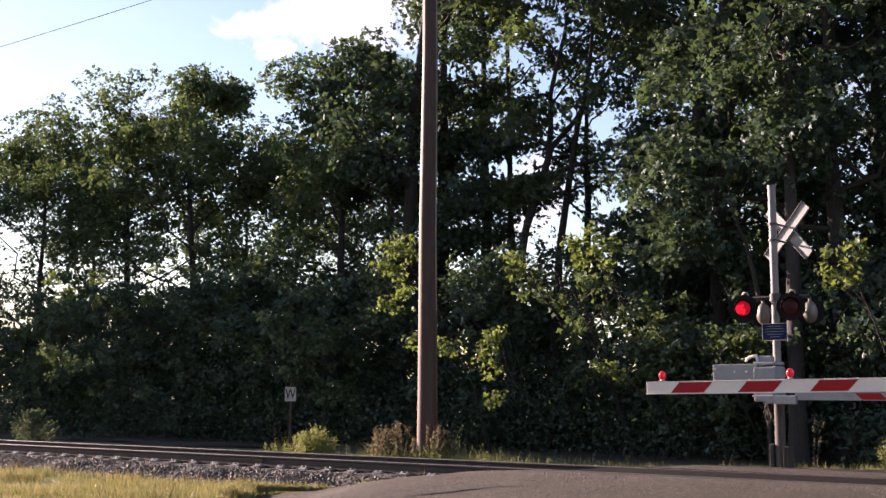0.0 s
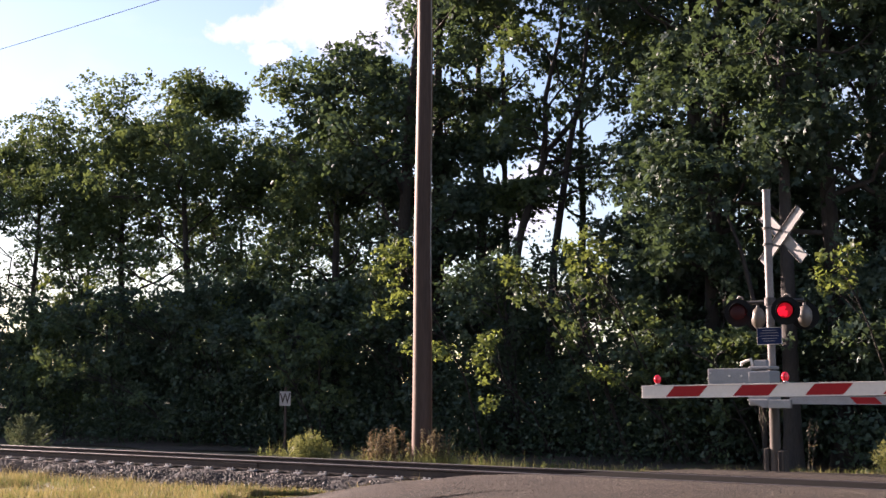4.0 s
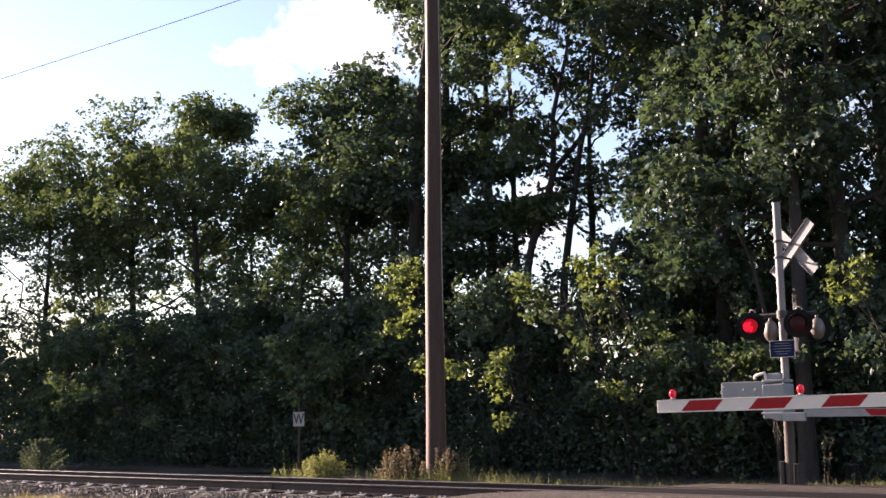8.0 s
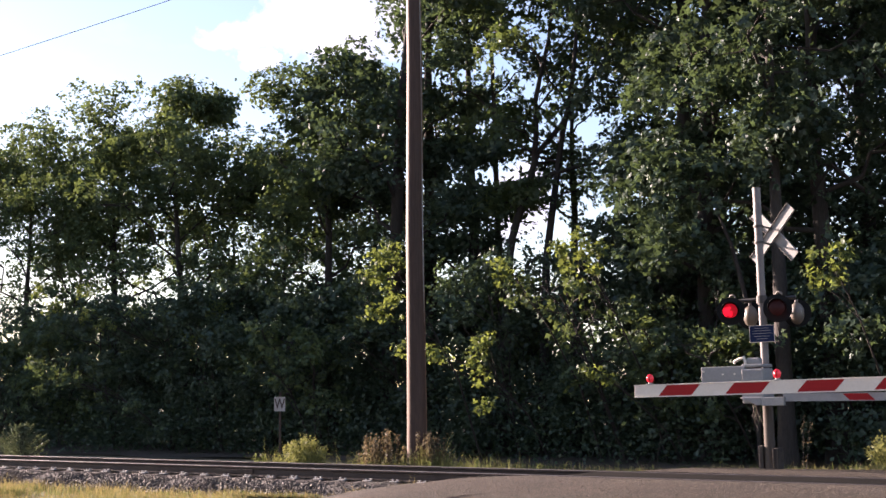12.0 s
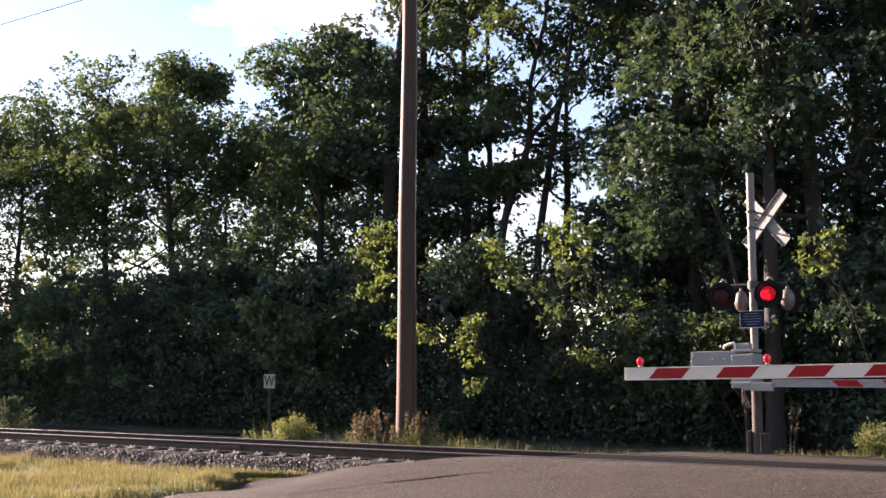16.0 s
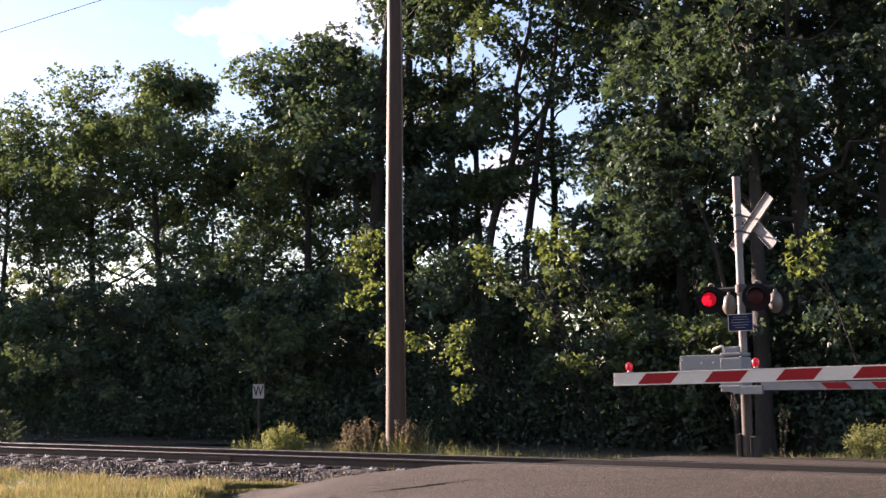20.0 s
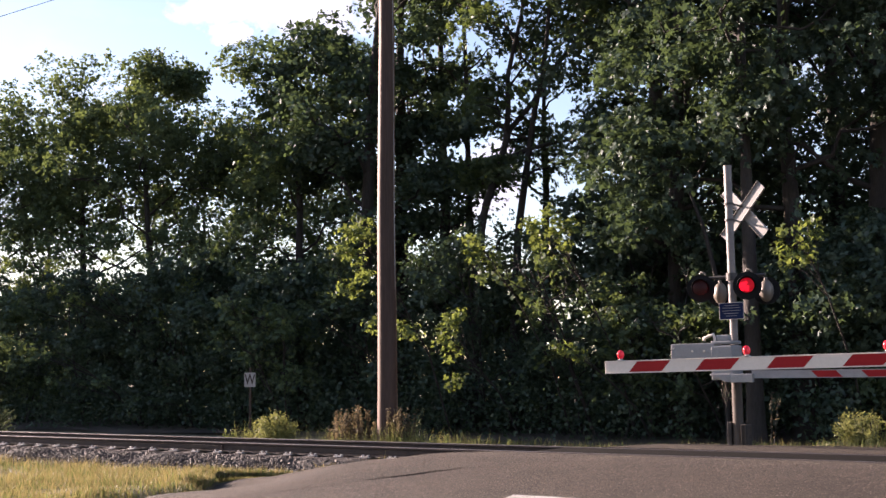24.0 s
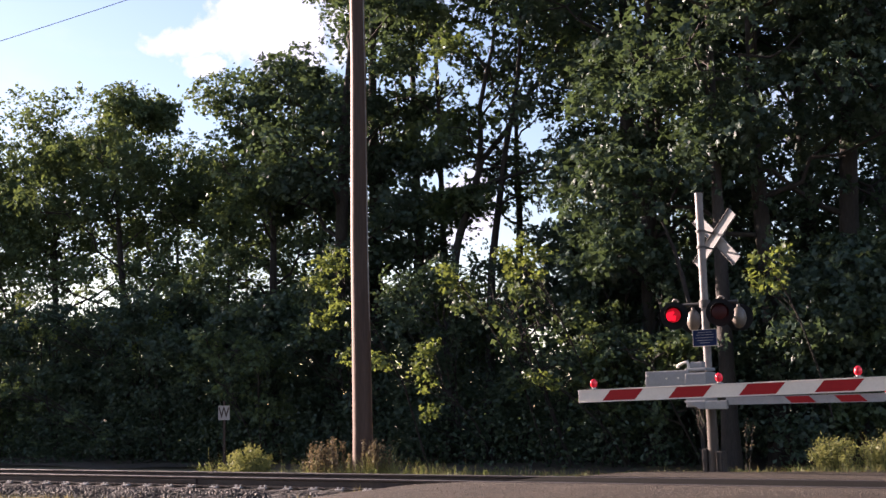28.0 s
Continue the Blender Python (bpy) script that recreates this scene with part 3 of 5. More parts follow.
def make_signal():
    t = thing("crossing_signal", "aluminium crossing signal mast with flashing red lamps and a crossbuck", "crossing signal", MAST, math.degrees(ANGLE) - 2)
    t.matrix_basis = Matrix.Translation(MAST) @ pose(0, 0, 0, 0, -0.5, 0) @ pose(0, 0, 0, 0, 0, math.degrees(ANGLE) - 2)
    bm = bmesh.new()
    cyl(bm, 0.072, 0.072, (0, 0, 0), (0, 0, 5.12), 24)
    part("mast", bm, M_ALU, t, smooth_faces=False)
    bm = bmesh.new()
    cyl(bm, 0.098, 0.092, (0.01, 0, 0.02), (0.01, 0, 1.25), 20)
    part("lower_sleeve", bm, M_WOOD, t, "weathered brown sleeve round the foot of the mast")
    bm = bmesh.new()
    cyl(bm, 0.077, 0.077, (0, 0, 5.10), (0, 0, 5.14), 24)
    part("mast_cap", bm, M_ALU, t)
    bm = bmesh.new()
    box(bm, (0.08, 0.20, 0.43), (-0.125, 0, 0.215), bevel=0.012)
    part("base_box", bm, M_TIE, t, "weathered brown box beside the foot of the mast")
    bm = bmesh.new()
    box(bm, (0.12, 0.22, 0.39), (0.155, 0, 0.195), bevel=0.012)
    base = part("base_box", bm, M_TIE, t, "weathered brown box beside the foot of the mast")
    rng = random.Random(4)
    for k in range(9):
        v, f = [], []
        a = Vector((-0.10 + rng.uniform(-0.12, 0.05), -0.16, 1.18))
        e = Vector((-0.08 + rng.uniform(-0.10, 0.03), -0.11, 0.80 + rng.uniform(-0.15, 0.1)))
        tube([a, a.lerp(e, 0.5) + Vector((rng.uniform(-0.06, 0), rng.uniform(-0.03, 0.03), 0)), e], [0.0035, 0.003, 0.002], 5, v, f)
        raw("loose_strand", v, f, M_GRIT, t)
    for x in (0.12, 0.19):
        bm = box(bmesh.new(), (0.016, 0.02, 0.36), (x, -0.118, 0.19))
        part("rib", bm, M_WOOD, base)
    # crossbuck, seen from its back
    for name, roll, y in (("crossbuck_blade", 45, 0.0), ("crossbuck_blade", -45, 0.05)):
        m = Matrix.Translation((0.05, 0.50, 4.32)) @ pose(0, 0, 0, 0, 0, -16) @ pose(0, y, 0, 0, roll, 0)
        bm = box(bmesh.new(), (0.225, 0.004, 1.30), (0, 0, 0), m, 0.001)
        blade = part(name, bm, M_GREY, t, "bare aluminium back of a crossbuck blade")
        for x in (-0.105, 0.105):
            bm = box(bmesh.new(), (0.010, 0.030, 1.30), (x, -0.016, 0), m)
            part("folded_edge", bm, M_IRON if x < 0 else M_STEEL, blade)
        bm = box(bmesh.new(), (0.014, 0.006, 1.24), (-0.070, -0.006, 0), m)
        part("stiffener", bm, M_STEEL, blade)
        bm = box(bmesh.new(), (0.225, 0.003, 1.30), (0, 0.0045, 0), m)
        part("face_sheet", bm, M_WHITE, blade)
    for z in (4.12, 4.42):
        bm = bmesh.new()
        cyl(bm, 0.092, 0.092, (0, 0, z - 0.02), (0, 0, z + 0.02), 24)
        box(bm, (0.03, 0.46, 0.03), (0.05, 0.25, z))
        part("bracket", bm, M_IRON, t)
    # cross arm with four lamps
    bm = bmesh.new()
    cyl(bm, 0.03, 0.03, (-0.62, 0.05, 3.08), (0.62, 0.05, 3.08), 14)
    cyl(bm, 0.10, 0.10, (0, 0, 3.00), (0, 0, 3.14), 20)
    for x in (-0.45, 0.45):
        cyl(bm, 0.022, 0.022, (x, -0.22, 3.08), (x, 0.36, 3.08), 12)
    part("cross_arm", bm, M_IRON, t, "dark iron cross arm carrying the lamps")
    for x, far_x in ((-0.485, -0.40), (0.415, 0.50)):
        u, lens = flasher("flashing_lamp", t, (x, -0.29, 2.87), 19)
        LENSES.append(lens)
        flasher("flashing_lamp", t, (far_x, 0.38, 2.81), 199)
    for x in (-0.485, 0.415):
        v, f = [], []
        tube([(x - 0.07, -0.16, 3.05), (x - 0.07, -0.18, 3.13), (x - 0.03, -0.20, 3.175), (x + 0.03, -0.20, 3.165), (x + 0.06, -0.20, 3.12)], [0.017, 0.017, 0.018, 0.017, 0.016], 8, v, f)
        raw("conduit", v, f, M_HOUSING, t, True)
    # blue notice
    bm = box(bmesh.new(), (0.48, 0.004, 0.31), (0, 0, 0), bevel=0.0015)
    sign = part("notice_plate", bm, M_WHITE, t, "blue notice plate with white border and lines")
    sign.matrix_basis = pose(0.02, -0.12, 2.44)
    bm = box(bmesh.new(), (0.462, 0.003, 0.292), (0, -0.0035, 0))
    part("blue_field", bm, M_BLUE, sign)
    for z, w in ((0.10, 0.28), (0.055, 0.34), (0.005, 0.36), (-0.045, 0.30), (-0.09, 0.20)):
        bm = box(bmesh.new(), (w, 0.002, 0.008), (0, -0.006, z))
        part("writing_bar", bm, M_DULL, sign)
    # gate mechanism and counterweight
    bm = box(bmesh.new(), (0.42, 0.46, 0.62), (-0.02, -0.32, 1.50), bevel=0.03)
    mech = part("gate_mechanism", bm, M_GREY, t, "grey enamelled gate machine box")
    bm = box(bmesh.new(), (0.40, 0.44, 0.06), (-0.02, -0.32, 1.86), bevel=0.02)
    part("lid", bm, M_GREY, mech)
    bm = box(bmesh.new(), (0.26, 0.14, 0.13), (-0.02, -0.42, 1.935), bevel=0.03)
    part("latch_cover", bm, M_GREY, mech)
    v, f = [], []
    tube([(-0.37, -0.50, 1.90), (-0.36, -0.50, 1.95), (-0.27, -0.50, 1.985), (-0.18, -0.50, 2.01), (-0.16, -0.50, 1.95), (-0.16, -0.50, 1.86)], [0.024, 0.028, 0.026, 0.028, 0.026, 0.024], 10, v, f)
    raw("hasp", v, f, M_WHITE, mech, True)
    bm = box(bmesh.new(), (0.86, 0.05, 0.40), (-0.58, -0.52, 1.66), bevel=0.012)
    cw = part("counterweight", bm, M_GREY, t, "flat grey counterweight plate")
    for x, z in ((-0.35, 1.72), (-0.30, 1.58), (-0.58, 1.72), (-0.96, 1.78), (-0.96, 1.56)):
        bm = cyl(bmesh.new(), 0.018, 0.018, (x, -0.56, z), (x, -0.54, z), 10)
        part("bolt", bm, M_WHITE, cw)
    bm = box(bmesh.new(), (0.40, 0.30, 0.15), (-0.04, -0.44, 1.23), bevel=0.02)
    for q in bm.verts:
        if q.co.x < -0.1 and q.co.z < 1.23:
            q.co.x += 0.26
    part("gear_housing", bm, M_GREY, t)
    bm = box(bmesh.new(), (0.42, 0.07, 0.15), (0.36, -0.55, 1.22), bevel=0.012)
    part("arm_bracket", bm, M_STEEL, t, "grey steel arm clamp")
    bm = bmesh.new()
    for z in (1.3, 1.7):
        cyl(bm, 0.10, 0.10, (0, 0, z - 0.03), (0, 0, z + 0.03), 20)
        box(bm, (0.10, 0.30, 0.05), (0, -0.10, z))
    part("clamp", bm, M_STEEL, t)


def make_gates():
    gate_arm("crossing_gate", "lowered red and white striped gate arm with small red lamps", (2.01, 13.8, 1.272), -37, -0.8, 5.6, 0.347, (0.19, 1.645, 3.07), 0.105, 6)
    # the post that carries the near arm, beside the road
    foot = Vector((2.01, 13.8, 0)) + Vector((math.cos(radians(37)), -math.sin(radians(37)), 0)) * 5.6
    t = thing("gate_post", "grey gate machine on an aluminium post beside the road", "gate post", (foot.x, foot.y, -0.36), -37)
    bm = bmesh.new()
    cyl(bm, 0.08, 0.08, (0.28, 0.12, 0), (0.28, 0.12, 3.0), 20)
    part("post", bm, M_ALU, t)
    part("gate_machine", box(bmesh.new(), (0.5, 0.46, 0.66), (0.22, 0.30, 1.62), bevel=0.03), M_GREY, t)
    part("arm_bracket", box(bmesh.new(), (0.6, 0.05, 0.16), (0.1, 0.05, 1.64), bevel=0.01), M_GREY, t)
    part("foot_box", box(bmesh.new(), (0.4, 0.36, 0.4), (0.28, 0.12, 0.2), bevel=0.02), M_STEEL, t)
    # the far arm, seen from behind
    a = math.degrees(ANGLE) - 2
    u = Vector((math.cos(radians(a)), math.sin(radians(a)), 0))
    w = Vector((-u.y, u.x, 0))
    tip = MAST + u * 6.4 + w * -0.52 + Vector((0, 0, 1.285))
    gate_arm("crossing_gate", "lowered striped gate arm on the far side of the track", tip, a + 180, 0, 5.88, 0.88, (0.19, 1.66, 3.09), 0.12, 5, 0.43, M_DULL)


# ---- pole, wires, whistle sign ----
def make_cracks():
    """Dark cracks across the crown of the road."""
    rng = random.Random(8)
    for start, end, width in (((1.6, -4.34), (2.55, -3.3), 0.10), ((2.5, -3.33), (3.3, -3.05), 0.022), ((0.1, -6.4), (1.6, -4.36), 0.045), ((0.45, -4.95), (1.05, -4.45), 0.022),
                              ((4.5, -6.6), (7.5, -6.2), 0.014), ((6.0, -3.6), (9.5, -3.9), 0.012)):
        verts, faces, steps = [], [], 22
        for i in range(steps + 1):
            q = i / steps
            s = start[0] + (end[0] - start[0]) * q
            n = start[1] + (end[1] - start[1]) * q + 0.05 * noise.noise((s * 2.3, 9, 0)) + rng.uniform(-0.012, 0.012)
            w = width * (0.25 + 0.75 * math.sin(math.pi * min(1, q * 0.9 + 0.08))) * rng.uniform(0.6, 1.2)
            for d in (-w / 2, w / 2):
                verts.append(at(s, n + d, road_height(n) + 0.012 * noise.noise((s * 0.5, n * 0.5, 2)) - road_dip(s, n) + 0.008)[:])
        for i in range(steps):
            faces.append((2 * i, 2 * i + 2, 2 * i + 3, 2 * i + 1))
        tagged(raw("crack", verts, faces, M_PANEL), "dark ragged crack in the asphalt", "crack", kind="structure")


def make_dead_stem():
    v, f = [], []
    t = thing("dead_sapling", "thin bare leaning dead sapling stem", "sapling", (6.72, 27.6, -0.4))
    tube([(0, 0, 0), (0.0, 0, 2.0), (-0.06, 0, 3.3), (-0.30, 0.1, 4.5), (-0.42, 0.1, 5.0), (-0.72, 0.1, 5.8)], [0.06, 0.058, 0.055, 0.05, 0.042, 0.03], 8, v, f)
    raw("stem", v, f, M_BARK, t, True)


def make_pole():
    t = thing("utility_pole", "tall weathered wooden utility pole beside the track", "utility pole", (-0.77, 26.5, -0.35))
    v, f = [], []
    zs = [0, 0.4, 1.2, 3, 5, 7, 9, 11, 13, 14.6]
    tube([(0.012 * math.sin(z * 0.9), 0.01 * math.cos(z * 1.3), z) for z in zs], [0.218 - 0.0056 * z for z in zs], 28, v, f)
    f.append(tuple(range(len(v) - 28, len(v))))
    raw("shaft", v, f, M_POLE, t, True)
    v, f = [], []
    tube([(0.19 - 0.0050 * z, -0.085, z) for z in (0.3, 3, 6, 9, 12, 13.5)], [0.011] * 6, 6, v, f)
    raw("ground_wire", v, f, M_STEEL, t)
    part("cross_piece", box(bmesh.new(), (0.10, 2.2, 0.12), (-0.2, 0, 13.7), pose(0, 0, 0, 0, 0, -35.8), 0.01), M_POLE, t)
    for y in (-0.95, 0.95):
        p = pose(0, 0, 0, 0, 0, -35.8) @ Vector((-0.2, y, 13.75))
        part("insulator", cyl(bmesh.new(), 0.05, 0.03, p, p + Vector((0, 0, 0.16)), 14), M_GREY, t)
    for k, (oy, z0, sag, side) in enumerate(((0.0, 11.92, 0.6, 60),)):
        a = Vector((-0.77, 26.5, z0)) + ACROSS * oy
        v, f, pts = [], [], []
        for sgn in (-1, 1):
            v, f, pts = [], [], []
            for i in range(33):
                x = i / 32
                pts.append(a + ALONG * sgn * side * x + Vector((0, 0, -4 * sag * x * (1 - x))))
            tube(pts, [0.009] * len(pts), 5, v, f)
            ob = raw("overhead_wire", v, f, M_CABLE)
            tagged(ob, "thin dark overhead wire strung along the track", "overhead wire", "wires of the pole line")
    for sgn in (-1, 1):
        p = Vector((-0.77, 26.5, -0.35)) + ALONG * 60 * sgn
        q = copy_thing(t, pose(p.x, p.y, -0.4))
        tagged(q, "far wooden utility pole of the line along the track", "utility pole", "utility poles")


def letter(text, size, mat, parent, m):
    c = bpy.data.curves.new("letter", "FONT")
    c.body, c.size, c.align_x, c.align_y, c.extrude, c.offset = text, size, "CENTER", "CENTER", 0.002, 0.002
    ob = new("letter", c)
    dg = bpy.context.evaluated_depsgraph_get()
    me = bpy.data.meshes.new_from_object(ob.evaluated_get(dg))
    bpy.data.objects.remove(ob)
    me.materials.clear()
    me.materials.append(mat)
    out = new("letter", me)
    out.parent, out.matrix_basis = parent, m
    return out


def make_whistle_sign():
    t = thing("whistle_sign", "small white whistle sign with a black W on a thin post", "railway sign", (-4.01, 29.0, -0.35), -14)
    part("post", box(bmesh.new(), (0.05, 0.03, 1.95), (0, 0.03, 0.85)), M_RAIL, t)
    plate = part("plate", box(bmesh.new(), (0.275, 0.004, 0.33), (0, 0, 1.55), bevel=0.001), M_DULL, t)
    letter("W", 0.34, M_RAIL, plate, pose(0, -0.004, 1.545, 90, 0, 0) @ Matrix.Diagonal((0.72, 1, 1, 1)))


# ---- plants ----
def make_tree(name, label, category, x, y, h, r, base, seed, count, size, kind, group, stems=1, lines=None, lobed=False, stout=1.0, airy=False):
    rng = np.random.default_rng(seed)
    rel = Vector((x, y, 0)) - ORIGIN
    z0 = ground_height(rel.dot(ALONG), rel.dot(ACROSS)) - 0.05
    t = thing(name, label, category, (x, y, z0), 0, group)
    clumps = []
    limbs = 0
    for stem in range(stems):
        v, f = [], []
        a0 = rng.random() * 6.28
        spread = 0.0 if stems == 1 else 0.35 * r
        lean = rng.normal(size=2) * 0.025 * h
        zs = np.linspace(0, h * 0.93, 9)
        wob = np.cumsum(rng.normal(size=(17, 2)) * 0.045 * math.sqrt(h) * 0.5, axis=0)
        line = [Vector((math.cos(a0) * spread * z / h * 2 + lean[0] * z / h + wob[i, 0] * z / h, math.sin(a0) * spread * z / h * 2 + lean[1] * z / h + wob[i, 1] * z / h, z)) for i, z in enumerate(zs)]
        if lines:
            px, pz = zip(*lines[stem])
            zs = np.linspace(0, pz[-1], 17)
            line = [Vector((float(np.interp(z, pz, px)), 0.1 * float(np.interp(z, pz, px)), float(z))) for i, z in enumerate(zs)]
        if name == "sapling" and y * 0.811 + x * 0.585 < 26.1:
            # edge saplings grow out of the thicket and lean to the light
            line = [p + ACROSS * 1.6 * (1 - p.z / h) for p in line]
        r0 = 0.0035 * h + 0.004 if name == "sapling" else (0.013 * h + 0.03) / math.sqrt(stems) * stout
        tube(line, [r0 * (1.25 if i == 0 else 1) * max(0.1, 1 - 0.86 * z / (h * 0.93)) + 0.012 for i, z in enumerate(zs)], 9, v, f)
        raw("trunk", v, f, M_BARK, t, True)
        n = max(5, int(11 / math.sqrt(stems)))
        for k in range(n):
            g = (k + rng.random() * 0.6) / n
            zb = base * 0.75 + (h * 0.9 - base * 0.75) * g ** 0.9
            steps = len(line) - 1
            at_step = min(1, zb / float(zs[-1])) * steps
            i = min(steps - 1, int(at_step))
            p0 = line[i].lerp(line[i + 1], min(1, at_step - i))
            az = a0 + k * 2.4 + rng.normal() * 0.3
            mid = (base + h) / 2
            width = math.sqrt(max(0.12, 1 - ((zb + 0.10 * h - mid) / ((h - base) / 2 + 0.5)) ** 2))
            reach = r * width * (0.75 + 0.4 * rng.random())
            out = Vector((math.cos(az), math.sin(az), 0))
            rise = reach * (0.35 + 0.5 * rng.random())
            pts = [p0 + out * reach * q + Vector((0, 0, rise * q ** 0.8)) + Vector(rng.normal(size=3) * 0.05 * reach * (q > 0)) for q in (0, 0.2, 0.4, 0.6, 0.8, 1.0)]
            rl = max(0.015, r0 * 0.29 * (1 - 0.65 * g))
            v, f = [], []
            tube(pts, [rl * (1 - 0.8 * q) + 0.006 for q in (0, 0.2, 0.4, 0.6, 0.8, 1.0)], 6, v, f)
            clumps.append(pts[5])
            for q in (2, 3, 4, 4):
                side = Vector(rng.normal(size=3) * Vector((1, 1, 0.5)))
                end = pts[q] + side.normalized() * reach * (0.28 + 0.25 * rng.random()) + Vector((0, 0, 0.12 * reach))
                tube([pts[q], pts[q].lerp(end, 0.5) + Vector(rng.normal(size=3) * 0.04 * reach), end], [rl * 0.4 + 0.004, rl * 0.28 + 0.003, 0.004], 4, v, f)
                clumps.append(end)
            raw("limb", v, f, M_BARK, t, True)
            limbs += 1
        clumps += [line[-1], line[-1] + Vector((0, 0, 0.05 * h))]
    c = np.array([tuple(p) for p in clumps])
    young = name == "sapling"
    weight = rng.random(len(c)) ** (2.5 if young else 1.0) + (0.05 if young else 0.22)
    if airy:
        # a crown that thins out towards its foot
        weight *= 0.10 + np.clip((c[:, 2] - base) / (h - base), 0, 1) ** 1.1
    # leaves hang in sprays, and the sprays fill the clumps round the twigs
    per = 13
    sprays = count // per
    which = rng.choice(len(c), size=sprays, p=weight / weight.sum())
    sig = (0.13 + 0.12 * rng.random(len(c))) * r + 0.08
    out = rng.normal(size=(sprays, 3))
    out /= np.linalg.norm(out, axis=1)[:, None]
    heart = c[which] + out * np.array([1, 1, 0.66]) * (rng.random((sprays, 1)) ** 0.42) * 1.5 * sig[which][:, None]
    face = out * 0.5 + rng.normal(size=(sprays, 3)) * 0.42 + np.array([0, 0, 0.62])
    face /= np.linalg.norm(face, axis=1)[:, None]
    wide = (size * 1.5) * (0.7 + 0.6 * rng.random(sprays))
    off = rng.normal(size=(sprays, per, 3))
    off -= face[:, None] * (off * face[:, None]).sum(axis=2, keepdims=True) * 0.72
    pos = (heart[:, None] + off * wide[:, None, None] * 0.62).reshape(-1, 3)
    pos[:, 2] = np.maximum(pos[:, 2], 0.08)
    ups = np.repeat(face, per, axis=0) + rng.normal(size=pos.shape) * 0.42
    length = size * (0.65 + 0.7 * rng.random(len(pos)))
    if lobed:
        lobed_leaf_mesh("crown", pos, ups, length * 1.1, rng, LEAF[kind], t)
    else:
        leaf_mesh("crown", pos, ups, length, length * (0.6 + 0.25 * rng.random(len(pos))), rng, LEAF[kind], t)
    return t


# left-hand trees take the lighter green leaves to stand for bright haze
TREES = [
    (-34.8, 63.5, 13.0, 4.2, 4.5, 31, 23539, 0.130, "green"),
    (-24.2, 54.7, 11.4, 4.2, 4.5, 32, 26156, 0.130, "green"),
    (-17.2, 49.6, 11.0, 4.0, 4.5, 1, 28771, 0.130, "green"),
    (-13.3, 49.3, 12.3, 3.7, 4.5, 2, 26156, 0.130, "green"),
    (-9.6, 45.3, 12.5, 3.7, 4.5, 3, 31387, 0.130, "green"),
    (-6.3, 45.4, 9.9, 3.4, 4.0, 4, 17000, 0.130, "green"),
    (-3.8, 40.0, 12.2, 2.9, 3.5, 5, 23539, 0.130, "green"),
    (-2.1, 38.4, 19.0, 3.3, 4.0, 6, 25200, 0.150, "dark"),
    (-0.7, 40.2, 20.0, 2.1, 5.0, 7, 20160, 0.150, "dark"),
    (6.2, 32.8, 20.0, 2.5, 3.5, 11, 26095, 0.145, "dark"),
    (6.2, 30.4, 18.0, 2.9, 2.5, 12, 26095, 0.145, "dark"),
    (8.7, 28.4, 17.0, 3.4, 2.5, 14, 26095, 0.145, "dark"),
    (10.4, 28.4, 20.0, 3.8, 3.0, 15, 26095, 0.145, "dark"),
    (11.4, 26.5, 18.0, 3.6, 3.0, 16, 22078, 0.145, "dark"),
    (13.4, 26.3, 18.0, 4.0, 3.0, 17, 7000, 0.145, "dark"),
    (-18.2, 60.2, 11.0, 3.6, 2.5, 18, 8500, 0.130, "green"),
    (-9.9, 55.5, 11.0, 3.6, 2.5, 19, 8500, 0.130, "green"),
    (-3.2, 49.4, 15.0, 3.6, 2.5, 20, 10500, 0.150, "dark"),
    (7.9, 40.2, 19.0, 3.8, 2.5, 21, 16058, 0.145, "dark"),
    (8.9, 39.4, 19.0, 3.8, 2.5, 22, 16058, 0.145, "dark"),
    (11.2, 37.7, 19.0, 3.8, 2.5, 23, 16058, 0.145, "dark"),
    (13.4, 36.2, 19.0, 3.8, 2.5, 24, 12000, 0.145, "dark"),
    (7.2, 37.0, 20.0, 3.8, 3.0, 25, 15350, 0.145, "dark"),
    (9.8, 35.1, 20.0, 3.8, 3.0, 26, 15350, 0.145, "dark"),
    (11.1, 32.9, 20.0, 3.8, 3.0, 27, 15350, 0.145, "dark"),
    (13.3, 32.6, 20.0, 3.8, 3.0, 28, 14169, 0.145, "dark"),
    (3.7, 37.5, 12.5, 1.5, 5.0, 104, 2300, 0.140, "dark"),
    (0.95, 39.0, 10.5, 1.2, 4.5, 103, 6500, 0.140, "dark"),
    (0.8, 40.4, 17.0, 1.3, 3.5, 33, 7500, 0.140, "dark"),
]
